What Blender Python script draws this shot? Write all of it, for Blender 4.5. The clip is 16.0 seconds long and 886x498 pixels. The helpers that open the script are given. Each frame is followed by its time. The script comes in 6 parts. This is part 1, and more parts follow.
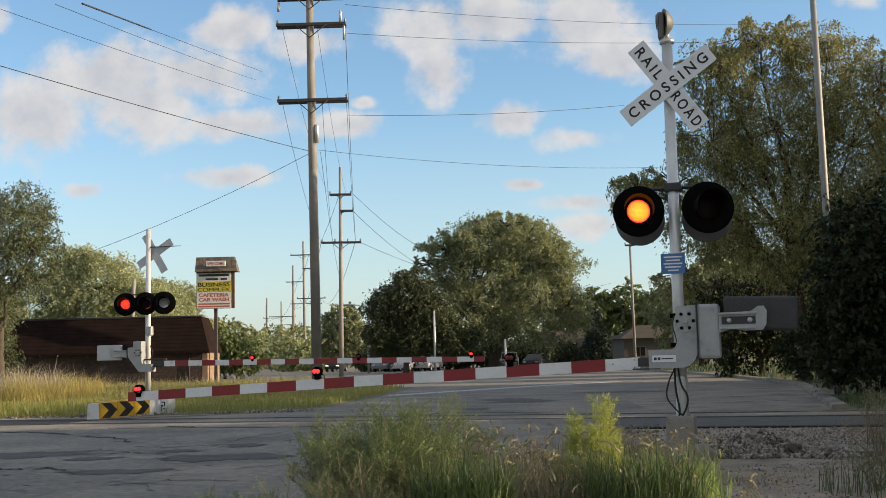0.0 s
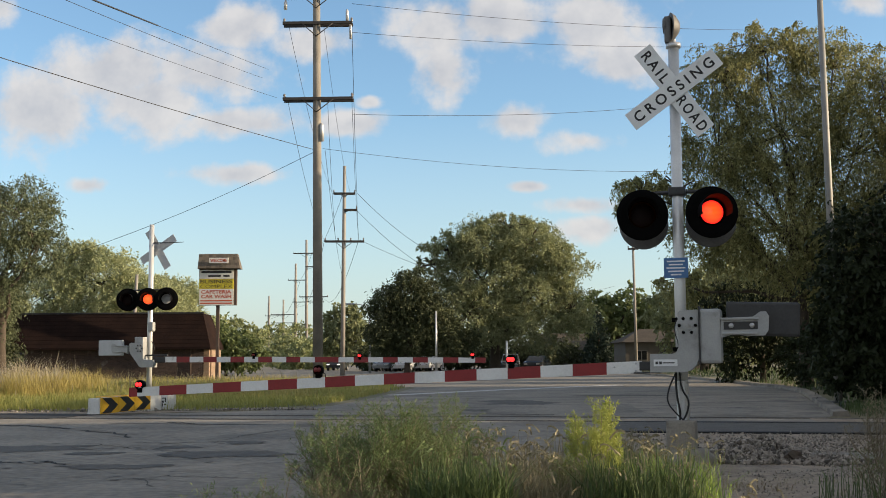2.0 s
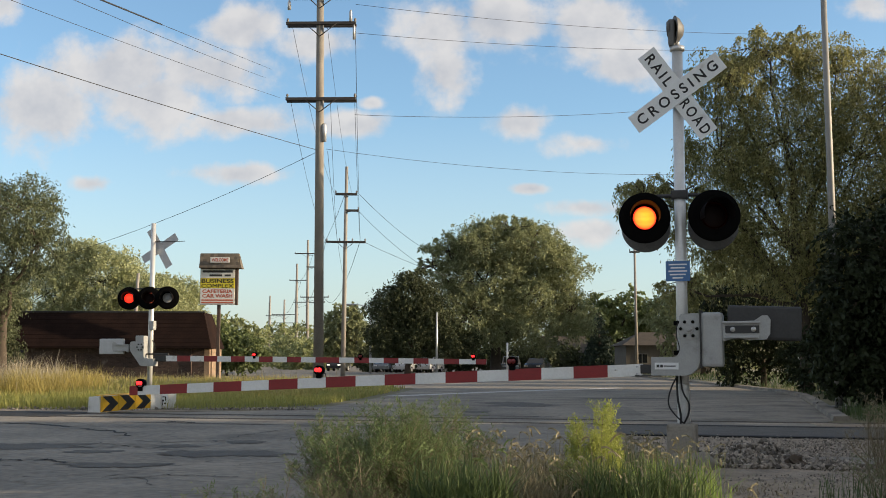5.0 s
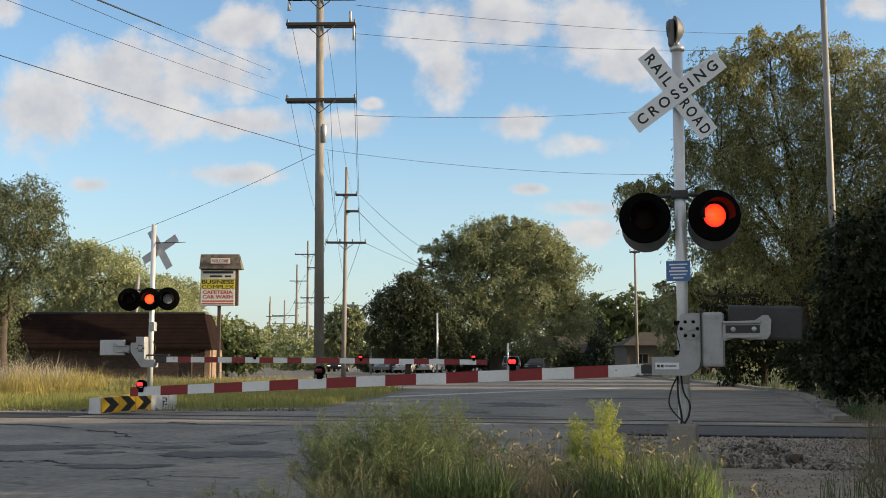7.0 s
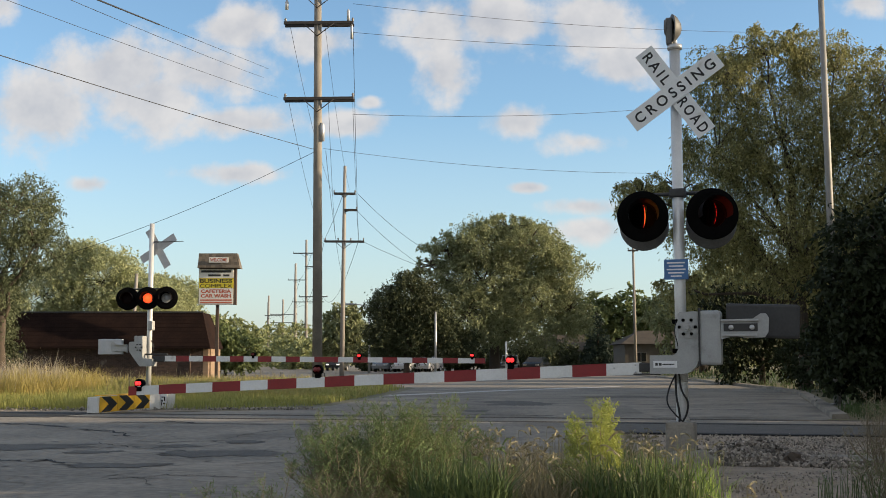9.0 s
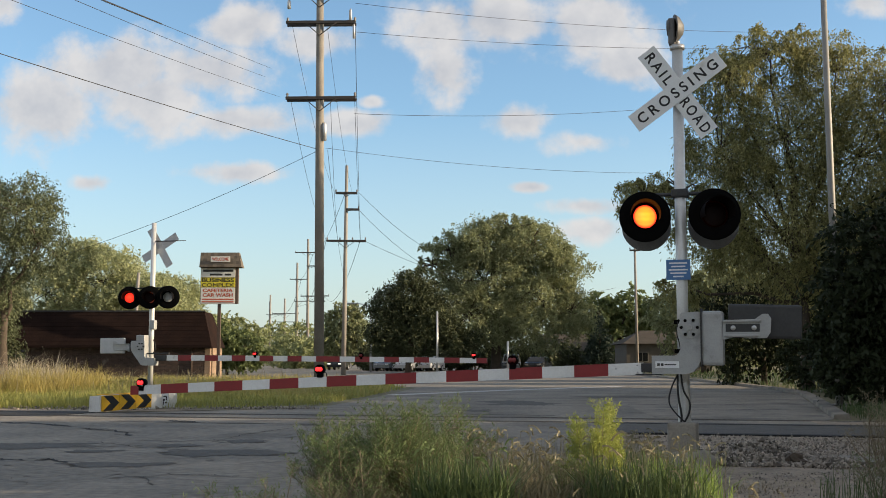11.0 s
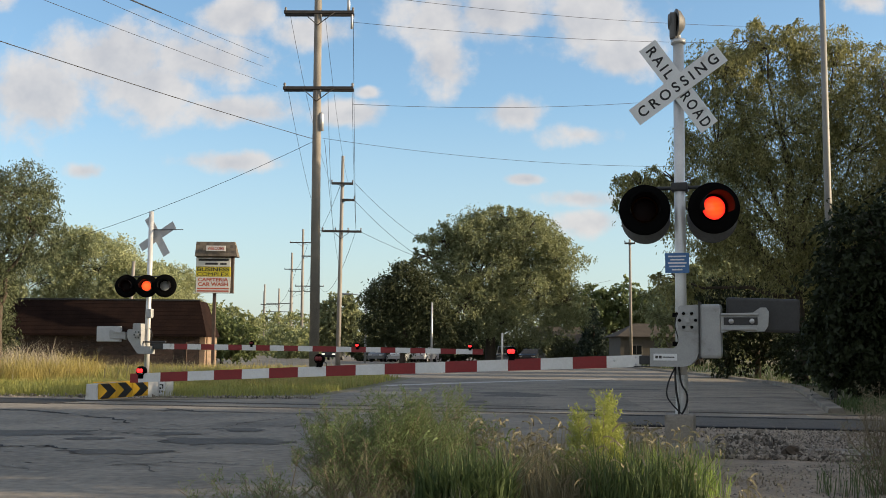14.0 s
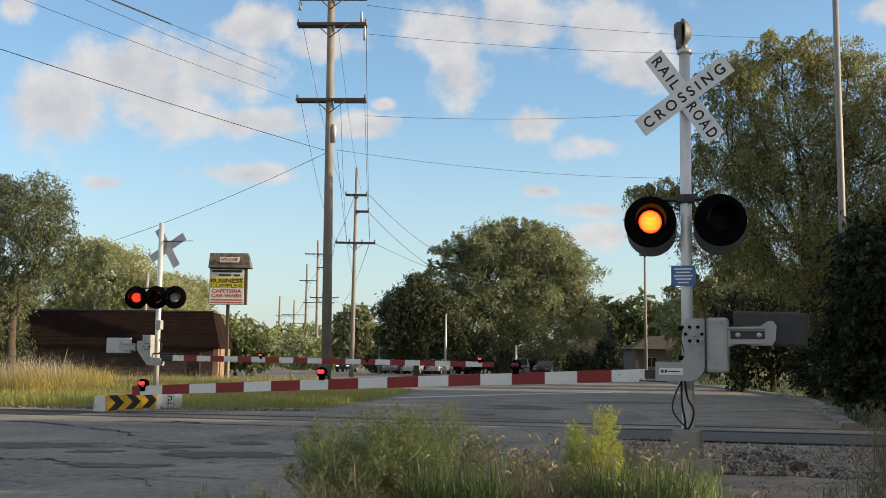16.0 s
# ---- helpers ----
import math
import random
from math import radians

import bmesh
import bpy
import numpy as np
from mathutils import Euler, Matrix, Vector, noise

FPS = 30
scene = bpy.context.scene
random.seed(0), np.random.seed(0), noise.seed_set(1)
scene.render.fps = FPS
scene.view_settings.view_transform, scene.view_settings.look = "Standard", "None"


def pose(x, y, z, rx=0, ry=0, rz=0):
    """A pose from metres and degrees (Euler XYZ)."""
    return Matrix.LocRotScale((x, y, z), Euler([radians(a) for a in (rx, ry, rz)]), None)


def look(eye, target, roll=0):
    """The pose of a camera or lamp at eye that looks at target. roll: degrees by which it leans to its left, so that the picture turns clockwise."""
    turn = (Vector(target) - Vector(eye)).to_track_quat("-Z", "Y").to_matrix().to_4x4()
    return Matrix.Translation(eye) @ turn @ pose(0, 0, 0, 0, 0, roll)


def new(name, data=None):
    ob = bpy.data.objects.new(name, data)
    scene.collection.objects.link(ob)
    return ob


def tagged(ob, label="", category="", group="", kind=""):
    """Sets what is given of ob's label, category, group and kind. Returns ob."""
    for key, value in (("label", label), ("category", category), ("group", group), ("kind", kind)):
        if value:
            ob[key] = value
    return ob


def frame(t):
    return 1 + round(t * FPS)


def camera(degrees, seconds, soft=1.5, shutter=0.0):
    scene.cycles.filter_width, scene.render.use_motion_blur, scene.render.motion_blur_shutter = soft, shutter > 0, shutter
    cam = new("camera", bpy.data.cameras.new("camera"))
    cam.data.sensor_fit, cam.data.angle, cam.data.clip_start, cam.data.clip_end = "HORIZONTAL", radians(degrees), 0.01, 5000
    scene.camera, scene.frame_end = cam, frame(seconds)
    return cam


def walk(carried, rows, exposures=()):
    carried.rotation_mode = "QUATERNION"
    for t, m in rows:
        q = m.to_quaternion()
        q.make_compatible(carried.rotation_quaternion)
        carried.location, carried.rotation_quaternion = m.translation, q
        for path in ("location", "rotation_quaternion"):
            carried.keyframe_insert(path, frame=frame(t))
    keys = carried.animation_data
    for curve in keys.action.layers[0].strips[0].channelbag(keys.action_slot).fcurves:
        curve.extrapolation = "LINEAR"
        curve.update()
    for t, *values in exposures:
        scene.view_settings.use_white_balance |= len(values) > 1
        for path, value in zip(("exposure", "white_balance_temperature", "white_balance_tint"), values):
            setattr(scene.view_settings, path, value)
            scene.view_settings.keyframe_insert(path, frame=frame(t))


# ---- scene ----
cam = camera(43.0, 16.0, soft=0.9)
PATH = (
    (0, 0.010, -0.005, 1.204, 95.582, 1.327, -0.101),
    (0.5, 0.008, 0.006, 1.202, 95.598, 0.878, -0.109),
    (1, 0.001, -0.005, 1.201, 95.588, 0.287, -0.109),
    (1.5, 0.006, -0.008, 1.203, 95.594, 0.179, -0.082),
    (2, 0.008, -0.005, 1.203, 95.614, 0.385, -0.042),
    (2.5, 0.008, -0.006, 1.202, 95.638, 0.332, -0.043),
    (3, 0.007, 0.002, 1.201, 95.664, 0.276, -0.037),
    (3.5, 0.003, 0.008, 1.202, 95.651, 0.071, -0.039),
    (4, 0.002, 0.000, 1.199, 95.668, -0.014, -0.034),
    (6.5, 0.003, 0.006, 1.203, 95.700, -0.228, -0.012),
    (7, 0.000, 0.000, 1.200, 95.711, -0.000, 0.000),
    (7.5, 0.002, -0.001, 1.193, 95.712, -0.004, -0.012),
    (8, 0.004, -0.005, 1.200, 95.667, -0.005, -0.037),
    (8.5, 0.004, -0.001, 1.200, 95.663, 0.031, -0.065),
    (9, 0.004, -0.003, 1.199, 95.647, 0.083, -0.076),
    (11.5, -0.006, -0.006, 1.205, 95.620, -0.026, 0.010),
    (12, -0.030, -0.019, 1.196, 95.584, 0.118, 0.028),
    (12.5, -0.081, -0.074, 1.191, 95.361, 0.248, 0.112),
    (13, -0.102, -0.101, 1.195, 95.229, 0.262, -0.026),
    (13.5, -0.108, -0.109, 1.193, 95.153, -0.222, -0.321),
    (14, -0.068, -0.066, 1.197, 95.179, -0.509, -0.325),
    (14.5, -0.003, -0.011, 1.206, 95.343, -0.296, -0.116),
    (15, 0.046, 0.052, 1.211, 95.524, -0.172, 0.129),
    (15.5, 0.070, 0.092, 1.210, 95.691, -0.515, 0.392),
    (16, 0.079, 0.079, 1.217, 95.765, -0.672, 0.464),
)
EXPO, SKY, SUN, SKY_TINT = 0.50, 0.15, 5.6, (1.03, 1.09, 1.08, 1)

walk(cam, [(t, pose(x, y, z, rx, ry, rz)) for t, x, y, z, rx, ry, rz in PATH], exposures=[(0, EXPO), (16, EXPO)])

# ---- world, sun ----
SUN_DIR = Vector((0.960, -0.105, 0.25)).normalized()


def link(nt, a, b):
    nt.links.new(a, b)


def mth(nt, op, a, b=None, c=None, clamp=False):
    n = nt.nodes.new("ShaderNodeMath")
    n.operation, n.use_clamp = op, clamp
    for i, v in enumerate((a, b, c)):
        if v is None:
            continue
        if isinstance(v, (int, float)):
            n.inputs[i].default_value = v
        else:
            link(nt, v, n.inputs[i])
    return n.outputs[0]


def build_world():
    w = bpy.data.worlds.new("sky")
    scene.world = w
    w.use_nodes = True
    nt = w.node_tree
    nt.nodes.clear()
    out = nt.nodes.new("ShaderNodeOutputWorld")
    bg = nt.nodes.new("ShaderNodeBackground")
    sky = nt.nodes.new("ShaderNodeTexSky")
    sky.sky_type, sky.sun_disc = "NISHITA", False
    sky.sun_elevation = math.asin(SUN_DIR.z)
    sky.sun_rotation = math.atan2(SUN_DIR.x, SUN_DIR.y)
    sky.altitude, sky.air_density, sky.dust_density, sky.ozone_density = 200, 1.0, 1.0, 2.4
    tc = nt.nodes.new("ShaderNodeTexCoord")
    sep = nt.nodes.new("ShaderNodeSeparateXYZ")
    link(nt, tc.outputs["Generated"], sep.inputs[0])
    x, y, z = sep.outputs
    ys = mth(nt, "MAXIMUM", y, 0.05)
    u, v = mth(nt, "DIVIDE", x, ys), mth(nt, "DIVIDE", z, ys)
    comb = nt.nodes.new("ShaderNodeCombineXYZ")
    link(nt, u, comb.inputs[0])
    link(nt, v, comb.inputs[1])
    nz = nt.nodes.new("ShaderNodeTexNoise")
    nz.inputs["Scale"].default_value, nz.inputs["Detail"].default_value = 17, 8
    nz.inputs["Roughness"].default_value = 0.58
    link(nt, comb.outputs[0], nz.inputs["Vector"])
    big = nt.nodes.new("ShaderNodeTexNoise")
    big.inputs["Scale"].default_value, big.inputs["Detail"].default_value = 5, 5
    link(nt, tc.outputs["Generated"], big.inputs["Vector"])
    # cumulus groups: centre and half width in slope units, ahead of the road
    groups = ((-0.298, 0.26, 0.07, 0.038), (-0.211, 0.258, 0.067, 0.032), (-0.355, 0.223, 0.05, 0.041), (-0.261, 0.235, 0.068, 0.031),
              (-0.185, 0.215, 0.066, 0.016), (-0.081, 0.213, 0.035, 0.012), (-0.182, 0.303, 0.038, 0.024), (-0.117, 0.288, 0.042, 0.019),
              (-0.007, 0.304, 0.043, 0.036), (0.004, 0.257, 0.028, 0.03), (0.056, 0.308, 0.05, 0.032), (0.146, 0.304, 0.058, 0.036),
              (0.165, 0.273, 0.035, 0.025), (0.064, 0.215, 0.029, 0.015), (-0.065, 0.233, 0.012, 0.007), (-0.183, 0.167, 0.048, 0.011),
              (-0.318, 0.158, 0.02, 0.008), (0.131, 0.137, 0.036, 0.009), (0.133, 0.116, 0.033, 0.013), (0.129, 0.195, 0.033, 0.012),
              (0.385, 0.325, 0.027, 0.014), (-0.401, 0.323, 0.021, 0.017), (0.079, 0.154, 0.019, 0.005))
    den = None
    for cu, cv, ru, rv in groups:
        a = mth(nt, "DIVIDE", mth(nt, "SUBTRACT", u, cu), ru)
        b = mth(nt, "DIVIDE", mth(nt, "SUBTRACT", v, cv), rv)
        d = mth(nt, "SUBTRACT", 1.0, mth(nt, "SQRT", mth(nt, "ADD", mth(nt, "MULTIPLY", a, a), mth(nt, "MULTIPLY", b, b))))
        den = d if den is None else mth(nt, "MAXIMUM", den, d)
    ahead = mth(nt, "GREATER_THAN", y, 0.55)
    near_part = mth(nt, "MULTIPLY_ADD", nz.outputs[0], 2.9, mth(nt, "SUBTRACT", den, 1.31))
    # thicker cloud out of view, added to whiten and lift the light in shade
    far_part = mth(nt, "MULTIPLY_ADD", big.outputs[0], 5.0, -1.95)
    dens = mth(nt, "ADD", mth(nt, "MULTIPLY", near_part, ahead), mth(nt, "MULTIPLY", far_part, mth(nt, "SUBTRACT", 1.0, ahead)))
    ramp = nt.nodes.new("ShaderNodeMapRange")
    ramp.interpolation_type = "SMOOTHSTEP"
    ramp.inputs["From Min"].default_value, ramp.inputs["From Max"].default_value = -0.12, 0.70
    ramp.inputs["To Max"].default_value = 0.93
    link(nt, dens, ramp.inputs[0])
    above = mth(nt, "GREATER_THAN", z, 0.0)
    fac = mth(nt, "MULTIPLY", ramp.outputs[0], above)
    # cloud body: warm white where it faces the sun, lavender grey in its thick lower parts
    mv = nt.nodes.new("ShaderNodeVectorMath")
    mv.operation = "ADD"
    mv.inputs[1].default_value = (0.016, 0.020, 0)
    link(nt, comb.outputs[0], mv.inputs[0])
    nz2 = nt.nodes.new("ShaderNodeTexNoise")
    nz2.inputs["Scale"].default_value, nz2.inputs["Detail"].default_value = 17, 4
    nz2.inputs["Roughness"].default_value = 0.58
    link(nt, mv.outputs[0], nz2.inputs["Vector"])
    relief = mth(nt, "SUBTRACT", nz2.outputs[0], nz.outputs[0])
    grey = mth(nt, "ADD", mth(nt, "MULTIPLY", dens, 0.42), mth(nt, "MULTIPLY_ADD", relief, 2.2, 0.02), clamp=True)
    cr = nt.nodes.new("ShaderNodeMix")
    cr.data_type = "RGBA"
    cr.inputs["A"].default_value, cr.inputs["B"].default_value = (3.55, 3.46, 3.42, 1), (2.22, 2.32, 2.58, 1)
    link(nt, grey, cr.inputs["Factor"])
    tint = nt.nodes.new("ShaderNodeMix")
    tint.data_type, tint.blend_type = "RGBA", "MULTIPLY"
    tint.inputs["Factor"].default_value = 1.0
    link(nt, sky.outputs[0], tint.inputs["A"])
    tint.inputs["B"].default_value = SKY_TINT
    mix = nt.nodes.new("ShaderNodeMix")
    mix.data_type = "RGBA"
    link(nt, fac, mix.inputs["Factor"])
    haze = nt.nodes.new("ShaderNodeMix")
    haze.data_type = "RGBA"
    low = mth(nt, "SUBTRACT", 1.0, mth(nt, "DIVIDE", z, 0.22), clamp=True)
    link(nt, mth(nt, "MULTIPLY", low, 0.62), haze.inputs["Factor"])
    link(nt, tint.outputs["Result"], haze.inputs["A"])
    haze.inputs["B"].default_value = (2.95, 3.38, 3.65, 1)
    link(nt, haze.outputs["Result"], mix.inputs["A"])
    link(nt, cr.outputs["Result"], mix.inputs["B"])
    link(nt, mix.outputs["Result"], bg.inputs["Color"])
    bg.inputs["Strength"].default_value = SKY
    link(nt, bg.outputs[0], out.inputs[0])


build_world()
sun = new("sun", bpy.data.lights.new("sun", "SUN"))
sun.data.energy, sun.data.angle, sun.data.color = SUN, radians(0.6), (1.0, 0.80, 0.55)
sun.matrix_world = look((0, 0, 30), Vector((0, 0, 30)) - SUN_DIR)


# ---- materials ----
def mat(name, c1, c2=None, rough=0.8, metal=0.0, scale=6.0, fine=60.0, bump=0.15, spec=0.5, island=0.0, glow=None, through_light=0.0, stains=None):
    m = bpy.data.materials.new(name)
    m.use_nodes = True
    nt = m.node_tree
    p = nt.nodes["Principled BSDF"]
    p.inputs["Roughness"].default_value, p.inputs["Metallic"].default_value = rough, metal
    p.inputs["Specular IOR Level"].default_value = spec
    c2 = c2 or tuple(v * 0.75 for v in c1)
    tc = nt.nodes.new("ShaderNodeTexCoord")
    n1, n2 = nt.nodes.new("ShaderNodeTexNoise"), nt.nodes.new("ShaderNodeTexNoise")
    for n, s in ((n1, scale), (n2, fine)):
        n.inputs["Scale"].default_value, n.inputs["Detail"].default_value = s, 5
        link(nt, tc.outputs["Object"], n.inputs["Vector"])
    f = mth(nt, "MULTIPLY_ADD", n2.outputs[0], 0.45, mth(nt, "MULTIPLY", n1.outputs[0], 0.55))
    f = mth(nt, "MULTIPLY_ADD", f, 2.6, -0.8, clamp=True)
    if island:
        g = nt.nodes.new("ShaderNodeNewGeometry")
        f = mth(nt, "ADD", mth(nt, "MULTIPLY", f, 1 - island), mth(nt, "MULTIPLY", g.outputs["Random Per Island"], island))
    mix = nt.nodes.new("ShaderNodeMix")
    mix.data_type = "RGBA"
    mix.inputs["A"].default_value, mix.inputs["B"].default_value = (*c1, 1), (*c2, 1)
    link(nt, f, mix.inputs["Factor"])
    col = mix.outputs["Result"]
    if stains:
        n3 = nt.nodes.new("ShaderNodeTexNoise")
        n3.inputs["Scale"].default_value, n3.inputs["Detail"].default_value = stains[1], 6
        link(nt, tc.outputs["Object"], n3.inputs["Vector"])
        mix2 = nt.nodes.new("ShaderNodeMix")
        mix2.data_type = "RGBA"
        link(nt, mth(nt, "MULTIPLY_ADD", n3.outputs[0], 6.0, -stains[2] * 6.0, clamp=True), mix2.inputs["Factor"])
        link(nt, col, mix2.inputs["A"])
        mix2.inputs["B"].default_value = (*stains[0], 1)
        col = mix2.outputs["Result"]
    link(nt, col, p.inputs["Base Color"])
    if bump:
        b = nt.nodes.new("ShaderNodeBump")
        b.inputs["Strength"].default_value, b.inputs["Distance"].default_value = bump, 0.02
        link(nt, n2.outputs[0], b.inputs["Height"])
        link(nt, b.outputs[0], p.inputs["Normal"])
    if glow:
        p.inputs["Emission Color"].default_value, p.inputs["Emission Strength"].default_value = (*glow[0], 1), glow[1]
    if through_light:
        tr = nt.nodes.new("ShaderNodeBsdfTranslucent")
        link(nt, col, tr.inputs[0])
        ms = nt.nodes.new("ShaderNodeMixShader")
        ms.inputs[0].default_value = through_light
        link(nt, p.outputs[0], ms.inputs[1])
        link(nt, tr.outputs[0], ms.inputs[2])
        link(nt, ms.outputs[0], nt.nodes["Material Output"].inputs[0])
    return m


M = {}
M["asphalt"] = mat("asphalt", (0.295, 0.262, 0.213), (0.082, 0.075, 0.063), 0.9, scale=0.55, fine=8, bump=1.0, stains=((0.07, 0.064, 0.055), 0.45, 0.60))
M["patch"] = mat("patch", (0.062, 0.057, 0.050), (0.110, 0.100, 0.086), 0.88, scale=3, fine=18, bump=0.8)
M["crack"] = mat("crack", (0.02, 0.02, 0.02), None, 0.95)
M["concrete"] = mat("concrete", (0.30, 0.275, 0.235), (0.17, 0.155, 0.13), 0.9, scale=3, fine=40, bump=0.4, stains=((0.13, 0.11, 0.085), 4, 0.58))
M["worn_paint"] = mat("worn_paint", (0.62, 0.60, 0.57), (0.25, 0.24, 0.23), 0.8, scale=3, fine=20, bump=0.2)
M["stone"] = mat("stone", (0.42, 0.37, 0.31), (0.05, 0.044, 0.038), 0.95, scale=9, fine=60, bump=0.4, island=0.85)
M["soil"] = mat("soil", (0.10, 0.105, 0.05), (0.17, 0.14, 0.08), 0.95, scale=0.3, fine=7, bump=0.6)
M["rail_steel"] = mat("rail_steel", (0.10, 0.085, 0.07), (0.045, 0.038, 0.032), 0.75, 0.2, scale=3, fine=40)
M["galvanised"] = mat("galvanised", (0.62, 0.62, 0.61), (0.45, 0.45, 0.45), 0.42, 0.55, scale=4, fine=80, bump=0.05)
M["alu_paint"] = mat("alu_paint", (0.68, 0.68, 0.66), (0.52, 0.52, 0.51), 0.38, 0.35, scale=5, fine=90, bump=0.04)
M["grey_case"] = mat("grey_case", (0.40, 0.405, 0.40), (0.29, 0.295, 0.29), 0.5, 0.25, scale=5, fine=70, bump=0.05, stains=((0.20, 0.195, 0.18), 5, 0.62))
M["dark_case"] = mat("dark_case", (0.05, 0.05, 0.05), (0.03, 0.03, 0.031), 0.6, 0.2, scale=4, fine=50, bump=0.05)
M["black"] = mat("black", (0.0025, 0.0025, 0.0025), (0.004, 0.004, 0.004), 0.7, bump=0.05, spec=0.04)
M["hood_black"] = mat("hood_black", (0.010, 0.008, 0.008), (0.007, 0.006, 0.006), 0.6, bump=0.02, spec=0.08)
M["back_grey"] = mat("back_grey", (0.16, 0.16, 0.155), (0.10, 0.10, 0.10), 0.6, 0.2, scale=5, fine=50, bump=0.05)
M["rubber"] = mat("rubber", (0.015, 0.015, 0.015), None, 0.6, bump=0.0)
M["sign_white"] = mat("sign_white", (0.78, 0.79, 0.79), (0.66, 0.67, 0.67), 0.45, scale=4, fine=60, bump=0.03, stains=((0.5, 0.48, 0.44), 4, 0.66))
M["sign_back"] = mat("sign_back", (0.50, 0.51, 0.52), (0.40, 0.41, 0.42), 0.5, 0.2, bump=0.03)
M["letter_black"] = mat("letter_black", (0.015, 0.015, 0.016), None, 0.6, bump=0.0)
M["arm_white"] = mat("arm_white", (0.80, 0.80, 0.78), (0.64, 0.63, 0.60), 0.4, scale=3, fine=50, bump=0.03, stains=((0.42, 0.39, 0.34), 5, 0.64))
M["arm_red"] = mat("arm_red", (0.27, 0.014, 0.016), (0.19, 0.011, 0.013), 0.4, scale=3, fine=50, bump=0.03, stains=((0.12, 0.03, 0.03), 6, 0.66))
M["blue"] = mat("blue", (0.06, 0.17, 0.38), (0.05, 0.13, 0.30), 0.45, bump=0.02)
M["yellow"] = mat("yellow", (0.80, 0.46, 0.02), (0.66, 0.36, 0.02), 0.5, scale=4, bump=0.05)
M["white_block"] = mat("white_block", (0.74, 0.73, 0.70), (0.55, 0.54, 0.50), 0.7, scale=3, fine=30, bump=0.15, stains=((0.36, 0.33, 0.29), 3, 0.62))
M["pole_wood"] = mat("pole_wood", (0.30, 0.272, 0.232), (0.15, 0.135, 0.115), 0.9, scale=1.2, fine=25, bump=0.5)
M["dirt"] = mat("dirt", (0.38, 0.31, 0.23), (0.14, 0.113, 0.086), 0.95, scale=2.2, fine=30, bump=1.0, stains=((0.11, 0.09, 0.07), 1.6, 0.58))
M["old_concrete"] = mat("old_concrete", (0.30, 0.265, 0.215), (0.12, 0.108, 0.09), 0.92, scale=1.1, fine=7, bump=0.8, stains=((0.095, 0.086, 0.072), 0.6, 0.55))
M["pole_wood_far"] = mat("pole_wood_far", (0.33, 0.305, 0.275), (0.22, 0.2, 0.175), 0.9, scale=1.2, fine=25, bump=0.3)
M["crossarm"] = mat("crossarm", (0.06, 0.055, 0.055), (0.035, 0.032, 0.03), 0.9, scale=2, fine=25, bump=0.3)
M["insulator"] = mat("insulator", (0.22, 0.2, 0.19), None, 0.25, bump=0.0)
M["wire"] = mat("wire", (0.03, 0.03, 0.032), None, 0.7, bump=0.0)
# near-black brown: the shade on the roof front is put into the colour
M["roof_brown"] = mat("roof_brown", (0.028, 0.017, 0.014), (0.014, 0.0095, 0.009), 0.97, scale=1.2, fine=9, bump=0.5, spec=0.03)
M["pole_grey"] = mat("pole_grey", (0.30, 0.29, 0.27), (0.20, 0.195, 0.18), 0.6, 0.3, scale=2, fine=40, bump=0.1)
# front brick darkened for shade, the end wall's brick paler for sunlight
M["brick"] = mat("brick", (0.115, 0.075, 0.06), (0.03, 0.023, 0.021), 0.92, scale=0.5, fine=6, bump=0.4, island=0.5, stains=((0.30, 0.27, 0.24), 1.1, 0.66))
M["brick_lit"] = mat("brick_lit", (0.34, 0.24, 0.165), (0.24, 0.165, 0.11), 0.9, scale=2, fine=20)
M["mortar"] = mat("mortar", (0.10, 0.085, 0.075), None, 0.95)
M["dark_glass"] = mat("dark_glass", (0.015, 0.017, 0.02), None, 0.1, bump=0.0)
M["shingle"] = mat("shingle", (0.20, 0.165, 0.125), (0.07, 0.06, 0.05), 0.9, scale=2, fine=15, bump=0.5, island=0.7)
M["panel_white"] = mat("panel_white", (0.80, 0.79, 0.74), (0.70, 0.68, 0.62), 0.5, bump=0.02)
M["panel_yellow"] = mat("panel_yellow", (0.74, 0.62, 0.04), (0.62, 0.50, 0.03), 0.5, bump=0.02)
M["letter_red"] = mat("letter_red", (0.55, 0.12, 0.06), None, 0.6, bump=0.0)
M["post_brown"] = mat("post_brown", (0.10, 0.07, 0.055), (0.06, 0.04, 0.03), 0.8)
# house walls and roof: base colours darkened in place of shade
M["siding"] = mat("siding", (0.21, 0.195, 0.165), (0.14, 0.13, 0.11), 0.85, scale=2, fine=20)
M["siding_tan"] = mat("siding_tan", (0.13, 0.113, 0.092), (0.09, 0.078, 0.064), 0.85, scale=2, fine=20)
M["house_roof"] = mat("house_roof", (0.10, 0.085, 0.068), (0.06, 0.052, 0.045), 0.95, scale=1, fine=8, bump=0.5, spec=0.1)
M["bark"] = mat("bark", (0.10, 0.075, 0.055), (0.05, 0.04, 0.03), 0.95, scale=2, fine=14, bump=0.8)
M["car_white"] = mat("car_white", (0.50, 0.51, 0.52), (0.42, 0.43, 0.44), 0.3, bump=0.0)
M["car_grey"] = mat("car_grey", (0.20, 0.21, 0.22), None, 0.25, 0.4, bump=0.0)
M["car_dark"] = mat("car_dark", (0.03, 0.032, 0.035), None, 0.25, 0.3, bump=0.0)
M["headlight"] = mat("headlight", (0.8, 0.8, 0.75), None, 0.2, bump=0.0, glow=((1, 0.95, 0.8), 0.8))


